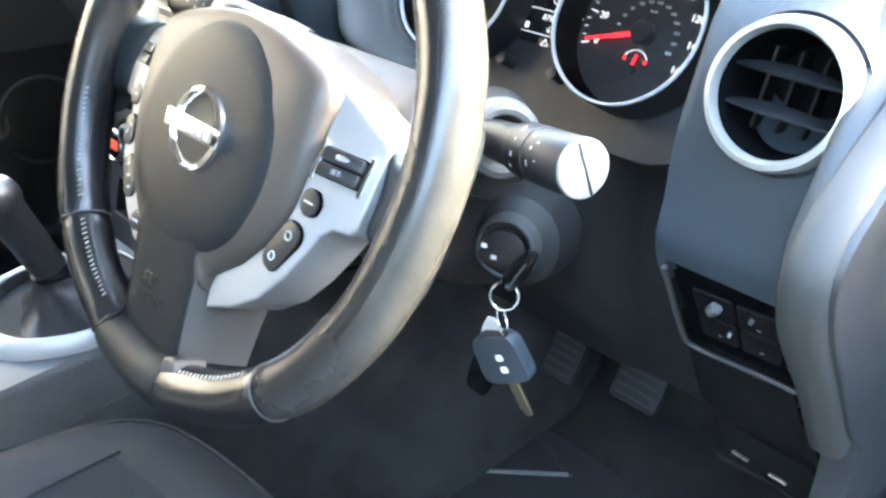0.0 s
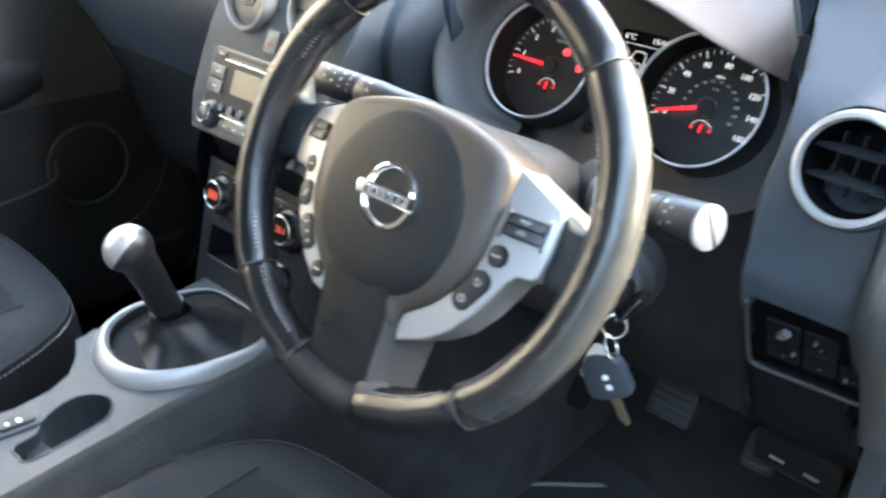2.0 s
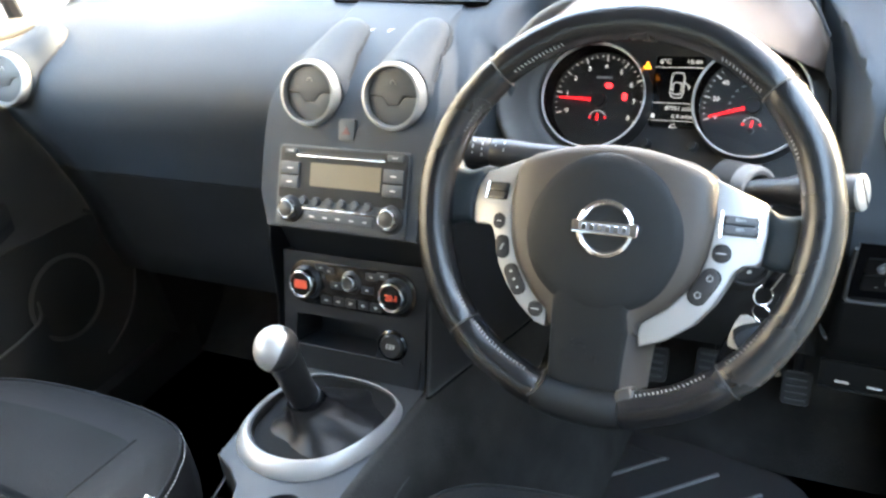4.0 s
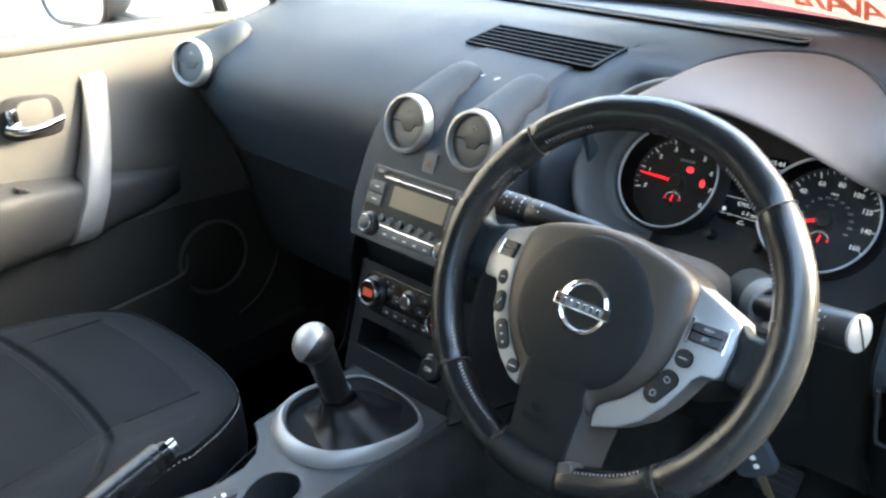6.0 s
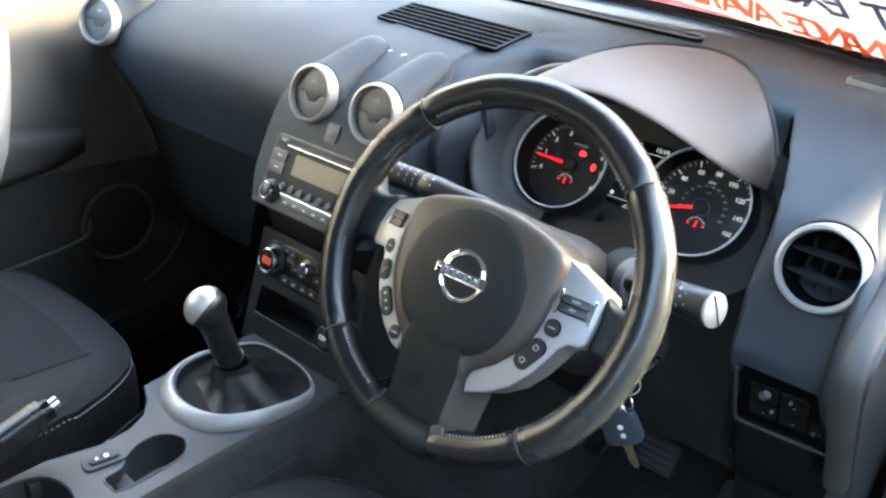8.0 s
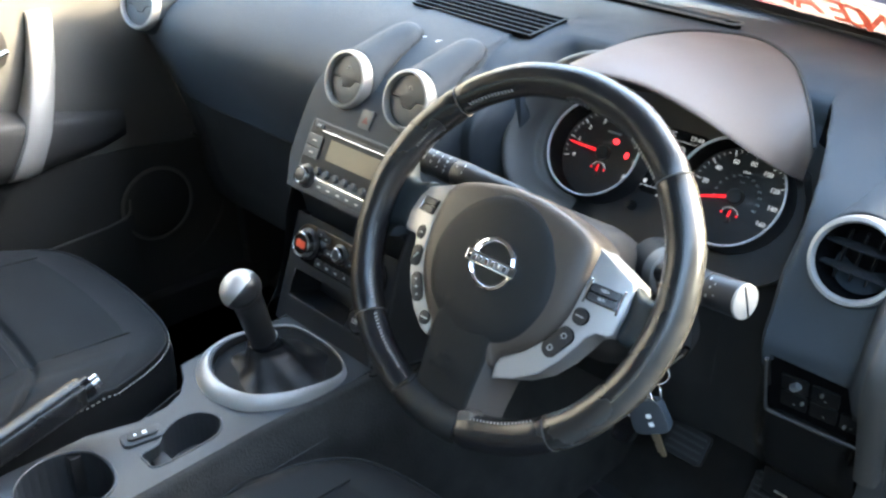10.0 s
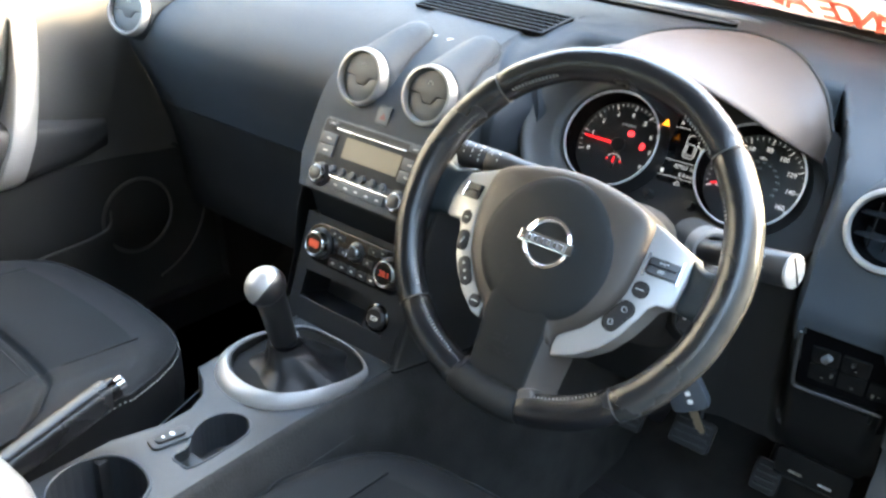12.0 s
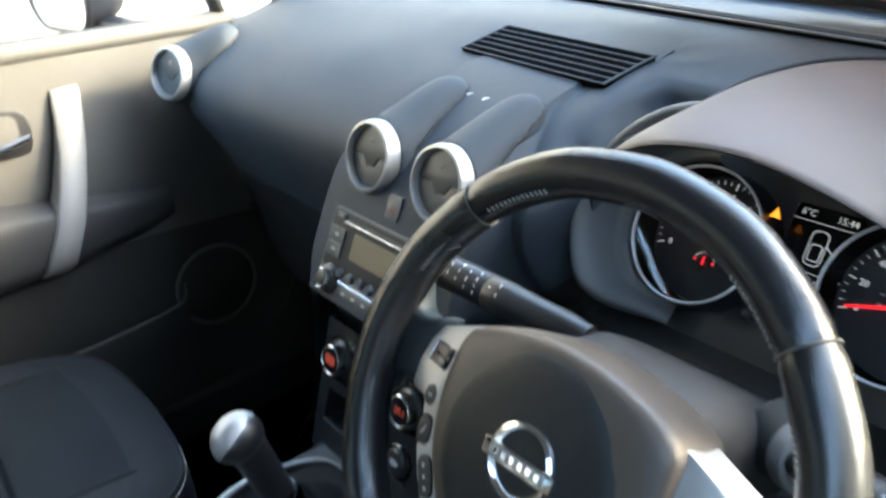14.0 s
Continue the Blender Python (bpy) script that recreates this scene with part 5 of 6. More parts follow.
# ---- switch panel at the dashboard end ----
sw = thing("switch_panel", "recessed black switch panel with small rocker switches", "switch panel", SWM)
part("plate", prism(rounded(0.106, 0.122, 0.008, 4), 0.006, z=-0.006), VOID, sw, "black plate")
part("edge", tube(smooth_line([(-0.0515, 0.056, 0.001), (-0.052, 0.0, 0.0014), (-0.0515, -0.046, 0.0014), (-0.048, -0.0575, 0.0014), (-0.034, -0.060, 0.0014), (0.0, -0.060, 0.0012), (0.046, -0.060, 0.001)], 4), 0.0022, 8), ENDM, sw, "dark grey edge of the panel")
for x, y, w, h in ((-0.024, 0.012, 0.028, 0.032), (0.007, 0.012, 0.028, 0.032), (-0.024, -0.024, 0.028, 0.034), (0.007, -0.024, 0.028, 0.034), (0.035, -0.024, 0.022, 0.034)):
    s = part("switch", prism(rounded(w, h, 0.003, 3), 0.006, 0.0014, z=-0.0038), SWITCHM, sw, m=Matrix.Translation((x, y, 0)))
    part("mark", box(-0.0014, 0.0014, -0.0008, 0.0008, -0.0038, -0.0035), GREYPRINT, s, m=Matrix.Translation((0.001, -0.007, 0)))
part("roller", lathe([(0.0, 0.006), (0.0035, 0.006), (0.0045, 0.0045), (0.0045, -0.0045), (0.0035, -0.006), (0, -0.006)], 18), BARGREY, sw, "small grey roller", m=pose(-0.022, 0.016, -0.001, 0, 90, 60))
for x, y in ((0.004, 0.018), (-0.014, -0.018), (0.030, -0.030)):
    part("knob", lathe([(0.0, 0.0005), (0.0014, 0.0), (0.0018, -0.002), (0.0018, -0.004)], 12), STEEL, sw, "small bright stud", m=Matrix.Translation((x, y, 0)))
one("bonnet_release", tube(smooth_line([(0.536, 0.350, 0.420), (0.541, 0.336, 0.415), (0.556, 0.342, 0.404), (0.572, 0.352, 0.393), (0.585, 0.360, 0.385), (0.588, 0.372, 0.383)], 3), 0.0085, 12, flat=0.6), STACK, "dark plastic bonnet release handle under the dashboard", "handle")
obd = thing("fuse_cover", "black fuse cover with two metal clips under the dashboard", "cover", pose(0.588, 0.392, 0.312, 100, 0, -3))
part("lid", prism(rounded(0.10, 0.05, 0.006), 0.05, 0.003), SWITCHM, obd)
part("lip", box(-0.05, 0.05, -0.026, -0.022, -0.01, 0.003, 0.001, 1), SWITCHM, obd)
for x in (-0.021, 0.019):
    part("clip", box(x - 0.009, x + 0.009, -0.0105, -0.0085, 0.0, 0.004, 0.0008, 1), STEEL, obd, "small bright metal clip")

# end trim of the dashboard towards the doorway
rows = []
line = smooth_line([(0, 0.33, 0.803), (0, 0.25, 0.768), (0, 0.19, 0.738), (0, 0.150, 0.715), (0, 0.131, 0.689), (0, 0.137, 0.660), (0, 0.150, 0.635), (0, 0.176, 0.60), (0, 0.206, 0.56), (0, 0.238, 0.513), (0, 0.262, 0.478)], 4)
for i, p in enumerate(line):
    w = (line[min(i + 1, len(line) - 1)] - line[max(i - 1, 0)]).normalized()
    nrm = Vector((0, w.z, -w.y)).normalized()
    if nrm.y > 0:
        nrm = -nrm
    rows.append([p + Vector((x, 0, 0)) + nrm * d for x, d in ((0.656, -0.02), (0.657, 0.000), (0.6595, 0.0022), (0.667, 0.003), (0.675, 0.002), (0.6795, -0.001), (0.6805, -0.006), (0.6805, -0.03))])
one("end_trim", grid(rows, cap=True, loop=True), ENDM, "smooth grey end trim of the dashboard at the doorway", "trim", kind="structure", smooth=60)

# ---- centre console ----
con = thing("centre_console", "dark plastic centre console with cup holder and silver gear surround", "console")
rows = []
CON = [(0.62, 0.118, 0.150, 0.47), (0.45, 0.112, 0.142, 0.44), (0.30, 0.104, 0.133, 0.410), (0.155, 0.100, 0.125, 0.405), (0.09, 0.100, 0.128, 0.404), (0.04, 0.098, 0.124, 0.402), (-0.02, 0.094, 0.118, 0.402), (-0.09, 0.092, 0.112, 0.402), (-0.18, 0.093, 0.110, 0.402), (-0.30, 0.094, 0.110, 0.402), (-0.42, 0.094, 0.108, 0.400)]
for y, w, wb, z in CON:
    drop = 0.065 * ease(-0.06, -0.12, y)
    rows.append([(-wb - 0.02, y, 0.06), (-wb - 0.006, y, 0.25), (-wb, y, 0.33 - drop), (-w - 0.006, y, z - 0.022 - drop), (-w - 0.001, y, z - 0.006 - drop), (-w + 0.006, y, z - 0.001 - drop)])
part("left_flank", grid([smooth_line(r, 3) for r in rows]), CONSOLE, con, smooth=60)
rows = []
for y, w, wb, z in CON:
    g = 0.31 * max(0.0, min(0.22, y - 0.078))               # the tunnel widens towards the bulkhead
    z = min(z, 0.404)
    rows.append([(wb + g + 0.03 + 0.02 * ease(-0.1, 0.15, y), y, 0.06), (wb + g + 0.012 + 0.014 * ease(-0.1, 0.15, y), y, 0.25), (wb + g + 0.004, y, 0.33), (w + g + 0.006, y, z - 0.022), (w + g + 0.001, y, z - 0.006), (w + g - 0.006, y, z - 0.001)])
part("right_flank", grid([smooth_line(r, 3) for r in rows]), CARPET, con, smooth=60)
outl = [(-0.094, 0.155), (-0.094, 0.02), (-0.093, -0.06), (-0.090, -0.088), (-0.060, -0.103), (-0.036, -0.122), (-0.023, -0.150), (-0.022, -0.19), (-0.040, -0.25), (-0.042, -0.42), (0.088, -0.42), (0.088, -0.30), (0.087, -0.18), (0.086, -0.09), (0.088, -0.02), (0.092, 0.04), (0.094, 0.155)]
slot = smooth_loop([(0.034, -0.216), (0.031, -0.194), (0.016, -0.178), (0.006, -0.152), (0.012, -0.127), (0.036, -0.114), (0.058, -0.126), (0.065, -0.150), (0.064, -0.212), (0.048, -0.218)], 4)
cup = smooth_loop([(0.058, -0.262), (0.020, -0.250), (-0.018, -0.262), (-0.034, -0.30), (-0.018, -0.338), (0.02, -0.352), (0.056, -0.338), (0.072, -0.30)], 4)
part("top", holed(outl, [slot, cup], [0.05, 0.07], 0.4012), CONSOLE, con, smooth=0)
part("well_wall", grid([[(x, y, 0.4012), (x - 0.002, y, 0.395), (x - 0.004, y, 0.30)] for x, y in outl[3:9]]), KNEE, con, smooth=60)
part("well_floor", box(-0.100, -0.036, -0.42, -0.095, 0.325, 0.330), KNEE, con)
part("top_edge", tube([(x, y, 0.3995) for x, y in outl[3:9]], 0.0022, 6), CONSOLE, con)
part("slot_edge", tube([(x, y, 0.4012) for x, y in slot], 0.0016, 6, closed=True), CONSOLE, con)
part("cup_edge", tube([(x, y, 0.4012) for x, y in cup], 0.0022, 6, closed=True), CONSOLE, con)
part("slot_step", prism(rounded(0.034, 0.02, 0.003), 0.03, 0.002, z=0.385), BLACK, con, m=Matrix.Translation((0.036, -0.196, 0)))
part("cup_divider", box(-0.034, -0.016, -0.278, -0.264, 0.34, 0.398, 0.003), BLACK, con)
part("side_seam", tube([(0.1145 + 0.0 * y, y, 0.352) for y in (-0.40, -0.2, 0.0, 0.1)], 0.0008, 6), BLACK, con)
part("lock_switch_base", prism(rounded(0.026, 0.05, 0.008, 5), 0.004, 0.001, z=0.4042), CONSOLE, con, m=Matrix.Translation((0.005, -0.199, 0)) @ Matrix.Rotation(radians(-12), 4, "Z"))
lkb = part("lock_switch", prism(rounded(0.014, 0.036, 0.006, 5), 0.004, 0.0012, z=0.4072), BLACK, con, "black door lock switch", m=Matrix.Translation((0.005, -0.199, 0)) @ Matrix.Rotation(radians(-12), 4, "Z"))
part("mark", box(-0.003, 0.003, 0.0, 0.005, 0.4072, 0.4075), WHITE, lkb)
part("mark", box(-0.002, 0.002, -0.010, -0.007, 0.4072, 0.4075), WHITE, lkb)

# cheeks: sides of the stack above the tunnel; the right one sweeps out to the column
rows = []
for z, y0, x, lift in ((0.62, 0.150, 0.112, 0), (0.56, 0.125, 0.108, 0), (0.48, 0.112, 0.104, 0), (0.43, 0.098, 0.106, 0.01), (0.400, 0.084, 0.112, 0.035), (0.388, 0.078, 0.115, 0.05)):
    rows.append([(x - 0.004, y0 - 0.001, z), (x + 0.002, y0 + 0.004, z), (x + 0.008, y0 + 0.02, z + 0.2 * lift), (x + 0.011, y0 + 0.14, z + lift), (x + 0.012, 0.70, z + 2 * lift)])
b = grid([[(2 * CX - p[0], p[1], p[2]) for p in r] for r in rows])
bmesh.ops.solidify(b, geom=b.faces[:], thickness=0.004)
part("left_cheek", b, LOWM, con, smooth=60)
rows = []
for z, y0, x in ((0.62, 0.152, 0.108), (0.56, 0.128, 0.104), (0.48, 0.113, 0.1015), (0.43, 0.098, 0.1015), (0.408, 0.084, 0.1035), (0.4045, 0.080, 0.105)):
    rows.append(smooth_line([(x - 0.003, y0 - 0.001, z), (x + 0.001, y0 + 0.001, z), (x + 0.005, y0 + 0.012, z), (x + 0.022, y0 + 0.070, z), (x + 0.052, y0 + 0.160, z), (x + 0.066, y0 + 0.215, z)], 3))
b = grid(rows)
bmesh.ops.solidify(b, geom=b.faces[:], thickness=0.004)
part("right_cheek", b, ENDM, con, "dark grey side cheek of the console", smooth=60)
part("cheek_gap", tube([Vector(p) + Vector((0.0006, -0.0006, -0.001)) for p in rows[-1]], 0.0014, 6), VOID, con, "dark gap under the cheek")
part("cheek_edge", tube([Vector(r[1]) for r in rows], 0.0012, 6), LOWM, con)


# gear lever
def squircle(a, b_, n, e=2.7, cx=0.0, cy=0.0):
    out = []
    for i in range(n):
        t = 2 * math.pi * i / n
        c, s = math.cos(t), math.sin(t)
        out.append((cx + a * math.copysign(abs(c) ** (2 / e), c), cy + b_ * math.copysign(abs(s) ** (2 / e), s)))
    return out


gear = thing("gear_lever", "gear lever with silver-capped knob, leather gaiter and silver surround", "gear lever", Matrix.Translation((0.005, -0.002, 0.402)))
ring = smooth_loop([(-0.099, 0.002), (-0.094, -0.049), (-0.071, -0.079), (-0.035, -0.096), (0.007, -0.097), (0.045, -0.081), (0.072, -0.044), (0.083, -0.008), (0.083, 0.040), (0.066, 0.067), (0.026, 0.083), (-0.025, 0.086), (-0.072, 0.079), (-0.092, 0.05)], 4)
def lip(k):
    """The surround's outline drawn in by k, faster behind than ahead."""
    return [(x * (1 - k) + 0.012 * k, y * (1 - k) + 0.058 * k) for x, y in ring]
def sink(y):
    """The surround runs out flat towards the dashboard."""
    return 1 - 0.62 * max(0.0, min(1.0, (y + 0.01) / 0.075))
part("surround", grid([[(x, y, z * sink(y)) for x, y in lip(k)] for k, z in ((-0.01, -0.003), (0.0, 0.002), (0.025, 0.009), (0.07, 0.0150), (0.092, 0.0165), (0.108, 0.0158), (0.117, 0.012), (0.120, 0.0))], loop=True), SILVER, gear, "satin silver surround", smooth=60)
part("inner_ring", grid([[(x, y, z * sink(y)) for x, y in lip(k)] for k, z in ((0.117, 0.0125), (0.130, 0.0122), (0.142, 0.004), (0.150, -0.01))], loop=True), BLACK, gear, smooth=60)
part("boot_plate", prism(lip(0.134), 0.003, z=0.0016), SWITCHM, gear, "black plate round the gaiter", smooth=0)
rows = []
for i, (k, z, ox, oy) in enumerate(((1.0, -0.012, 0.004, 0.010), (0.9, -0.002, 0.004, 0.010), (0.72, 0.002, 0, 0.006), (0.48, 0.012, -0.004, 0), (0.38, 0.022, -0.009, -0.002), (0.31, 0.030, -0.013, -0.004), (0.27, 0.038, -0.0145, -0.006))):
    ring = []
    for j, (x, y) in enumerate(squircle(0.082, 0.081, 48)):
        t = 2 * math.pi * j / 48
        pleat = 1 + (0.085 * math.sin(4 * t + 0.6) + 0.012 * math.sin(9 * t + i)) * (1 if 0 < i < 6 else 0)
        ring.append((x * k * pleat + ox, y * k * pleat + oy, z + 0.0015 * math.sin(5 * t + i * 0.8) * (1 if 0 < i < 6 else 0)))
    rows.append(ring)
part("gaiter", grid([smooth_line([r[j] for r in rows], 3) for j in range(48)] + [smooth_line([r[0] for r in rows], 3)]), GAITER, gear, "creased black leather gaiter", smooth=70)
axis = [(-0.0145, -0.004, 0.030), (-0.0145, -0.013, 0.058), (-0.0135, -0.023, 0.092), (-0.0115, -0.032, 0.118), (-0.0105, -0.038, 0.136)]
part("stick", tube(smooth_line(axis, 4), lambda t: 0.0178 + 0.0012 * t + 0.0035 * t ** 3, 24), BLACK, gear, "black plastic stick", smooth=60)
part("stick_collar", tube(smooth_line([(-0.0145, -0.003, 0.029), (-0.0145, -0.0085, 0.046)], 3), 0.0195, 24), LEATHER, gear)
b = bmesh.new()
bmesh.ops.create_uvsphere(b, u_segments=28, v_segments=18, radius=1)
bmesh.ops.transform(b, matrix=Matrix.Diagonal((0.0235, 0.027, 0.0240, 1)), verts=b.verts)
part("knob", b, BLACK, gear, "round black knob", pose(-0.0105, -0.040, 0.136, 20, 0, 0), smooth=70)
b = bmesh.new()
bmesh.ops.create_uvsphere(b, u_segments=28, v_segments=18, radius=1)
bmesh.ops.delete(b, geom=[v for v in b.verts if v.co.z < 0.0], context="VERTS")
bmesh.ops.transform(b, matrix=Matrix.Diagonal((0.0243, 0.0278, 0.0248, 1)), verts=b.verts)
part("knob_cap", b, SILVER, gear, "worn satin silver cap", pose(-0.0110, -0.0405, 0.1365, 28, -46, 0), smooth=70)

# handbrake
hb = thing("handbrake", "black handbrake lever with a chrome button, lowered", "handbrake")
A, Z = Vector((-0.058, -0.236, 0.452)), Vector((-0.064, -0.46, 0.385))
rows = []
for t in [0, 0.04, 0.3, 0.6, 1.0]:
    p = A.lerp(Z, t)
    k = 0.94 if t == 0 else 1
    rows.append([(p.x + x * k, p.y, p.z + z * k) for x, z in rounded(0.030, 0.034, 0.009, 4)])
part("grip", grid(rows, cap=True, loop=True), LEATHER, hb, "black grip", smooth=50)
part("end_cap", tube([A + Vector((0, 0.012, 0.004)), A + Vector((0, -0.004, 0.0))], 0.0135, 16), GLOSS, hb)
part("button", tube([A + Vector((0, 0.022, 0.007)), A + Vector((0, 0.008, 0.003))], 0.0085, 16), CHROME, hb, "chrome release button")
rows = []
for y, w, h, zz in ((-0.372, 0.040, 0.030, 0.435), (-0.380, 0.052, 0.044, 0.435), (-0.40, 0.058, 0.050, 0.435), (-0.50, 0.060, 0.052, 0.440), (-0.66, 0.060, 0.052, 0.445)):
    rows.append([(0.006 + p[0], y, zz + p[1]) for p in rounded(2 * w, 2 * h, min(w, h) * 0.7, 6)])
one("armrest", grid(rows, cap=True, loop=True), ARM, "pale grey padded armrest behind the cup holder", "armrest", smooth=60)

# ---- seats ----
def seat(name, x0, label, sx, y0=0.0, z0=0.0):
    """x0: middle; sx: side on which the doorway lies."""
    s = thing(name, label, "seat", Matrix.Translation((x0, y0, 0)))
    W, L = 0.241, 0.50
    def top(u, v):
        # u -1..1 across, v 0 front .. 1 back
        z = 0.352 + z0 + 0.018 * math.sin(math.pi * min(1, v * 1.6 + 0.12) * 0.5)
        z += 0.012 * ease(0.62, 0.90, abs(u)) * ease(0.0, 0.35, v)
        z -= 0.020 * ease(0.3, 1.0, v)
        z -= 0.020 * ease(0.86, 1.0, abs(u)) * ease(0.0, 0.12, v) + 0.010 * (1 - ease(0.0, 0.07, v))
        z -= 0.009 * math.exp(-((v - 0.390) / 0.011) ** 2) - 0.004 * math.exp(-((v - 0.390) / 0.05) ** 2)      # crease across the cushion
        return z
    rows = []
    steps = sorted([i / 24 for i in range(25)] + [0.372, 0.381, 0.387, 0.393, 0.399, 0.408])
    last = len(steps) - 1
    for v in steps:
        row = []
        for j in range(33):
            u = -1 + 2 * j / 32
            front = 0.006 - 0.03 * u * u - 0.11 * abs(u) ** 8
            yy = front * (1 - v) - L * v
            row.append((u * W, yy, top(u, v)))
        rows.append(row)
    part("cushion_top", grid([r[6:27] for r in rows[3:]]), FABRIC, s, "charcoal cloth cushion", smooth=70)
    part("front_border", grid(rows[:4]), SIDE, s, "black leatherette front edge", smooth=70)
    for a, e in ((0, 7), (26, 33)):
        part("side_border", grid([r[a:e] for r in rows[3:]]), SIDE, s, "black leatherette bolster", smooth=70)
    # outer skin
    loop_top = [rows[0][j] for j in range(33)] + [rows[i][32] for i in range(1, last + 1)] + [rows[last][j] for j in range(31, -1, -1)] + [rows[i][0] for i in range(last - 1, 0, -1)]
    c = Vector((0, -0.25, 0))
    skin = [loop_top]
    for k, dz in ((1.02, -0.025), (1.025, -0.07), (1.0, -0.13), (0.93, -0.19)):
        skin.append([(p[0] * k, c.y + (p[1] - c.y) * k, max(0.12, p[2] + dz)) for p in loop_top])
    part("cushion_side", grid(skin, loop=True), SIDE, s, "black leatherette side", smooth=60)
    part("piping", tube([(p[0] * 1.0, p[1] * 1.0, p[2] + 0.001) for p in loop_top], 0.0022, 6, closed=True), SIDE, s)
    tw = bmesh.new()
    for i in range(0, len(loop_top)):
        p, q = Vector(loop_top[i]), Vector(loop_top[(i + 1) % len(loop_top)])
        n = max(1, int((q - p).length / 0.006))
        for k in range(n):
            a = p.lerp(q, (k + 0.2) / n) * 1.0 + Vector((0, 0, -0.006))
            d = (q - p).normalized()
            a = Vector((a.x * 1.012, c.y + (a.y - c.y) * 1.012, a.z))
            e = a + d * 0.0035
            join(tw, tube([a, e], 0.0007, 4))
    tagged(part("stitching", tw, SEATTHREAD, s, "pale double stitching", smooth=0), kind="stuff")
    for u0, v0, v1 in ((-0.625, 0.125, 0.98), (0.625, 0.125, 0.98)):
        part("seam", tube([(u0 * W, -L * v, top(u0, v) + 0.0002) for v in [v0 + (v1 - v0) * i / 16 for i in range(17)]], 0.0018, 6), SIDE, s)
    part("cross_seam", tube([(u * W, -0.22 + 0.012 * math.cos(u * 2), top(u, 0.44) + 0.0002) for u in [-0.6 + 1.2 * i / 16 for i in range(17)]], 0.0018, 6), SIDE, s)
    # backrest
    rows = []
    for i in range(15):
        v = i / 14
        z = 0.33 + 0.60 * v
        y = -0.50 - 0.20 * v
        w = 0.235 * (1 - 0.22 * v ** 2.5)
        ring = []
        for j in range(28):
            t = 2 * math.pi * j / 28
            cc, ss = math.cos(t), math.sin(t)
            bol = 0.035 * ease(0.55, 0.95, abs(cc)) * (1 if ss < 0 else 0) * (1 - 0.6 * v)
            ring.append((w * math.copysign(abs(cc) ** 0.6, cc), y + (-0.065 * abs(ss) ** 0.7 * (1 if ss > 0 else -0.6)) + bol, z))
        rows.append(ring)
    part("backrest", grid(rows, cap=True, loop=True), FABRIC, s, "charcoal cloth backrest", smooth=70)
    part("base", box(-0.19, 0.19, -0.46, -0.10, 0.03, 0.15, 0.01), BLACK, s)
    return s


seat("passenger_seat", -0.368, "charcoal cloth passenger seat with pale stitching", -1, -0.034, 0.034)
seat("driver_seat", 0.370, "charcoal cloth driver's seat with pale stitching", 1, 0.002, 0.027)

# ---- passenger door ----
door = thing("passenger_door", "shut passenger door with sunlit grey card and silver pull", "car door")
DX = -0.755
out = [(-0.80, 0.05), (0.46, 0.05), (0.50, 0.40), (0.46, 0.60), (0.42, 0.785), (0.34, 0.800), (-0.10, 0.800), (-0.80, 0.815)]
b = prism(out, 0.05, 0.012, 3)
part("card", b, CARD, door, "grey plastic door card", Matrix(((0, 0, 1, DX), (1, 0, 0, 0), (0, 1, 0, 0), (0, 0, 0, 1))))
low = [(-0.79, 0.055), (0.45, 0.055), (0.488, 0.38), (0.480, 0.425), (0.20, 0.445), (0.02, 0.45), (-0.79, 0.44)]
part("lower_panel", prism(low, 0.008, 0.003), CARDLOW, door, "charcoal lower panel", Matrix(((0, 0, 1, DX + 0.003), (1, 0, 0, 0), (0, 1, 0, 0), (0, 0, 0, 1))))
# window ledge
part("ledge", tube([(DX - 0.012, 0.37, 0.790), (DX - 0.010, 0.0, 0.800), (DX - 0.010, -0.8, 0.818)], 0.017, 12), CARD, door, "rounded upper ledge")
part("waist_seal", tube([(DX - 0.030, 0.37, 0.800), (DX - 0.028, 0.0, 0.812), (DX - 0.028, -0.8, 0.83)], 0.006, 8), RUBBER, door)
# armrest swelling with cloth insert
rows = []
for y, zt, zb, pr in ((0.20, 0.520, 0.49, 0.004), (0.14, 0.528, 0.470, 0.022), (0.02, 0.552, 0.455, 0.045), (-0.10, 0.572, 0.450, 0.060), (-0.25, 0.580, 0.445, 0.066), (-0.60, 0.582, 0.445, 0.066)):
    rows.append([(DX, y, zt + 0.008), (DX + pr * 0.7, y, zt), (DX + pr, y, zt - 0.012), (DX + pr, y, (zt + zb) / 2), (DX + pr * 0.8, y, zb + 0.006), (DX, y, zb - 0.015)])
part("armrest", grid([smooth_line(r, 3) for r in rows]), ENDM, door, "padded armrest", smooth=60)
part("armrest_switch", prism(rounded(0.07, 0.018, 0.005), 0.006, 0.002), BLACK, door, "black window switch", pose(DX + 0.040, -0.085, 0.566, 8, 28, 90))
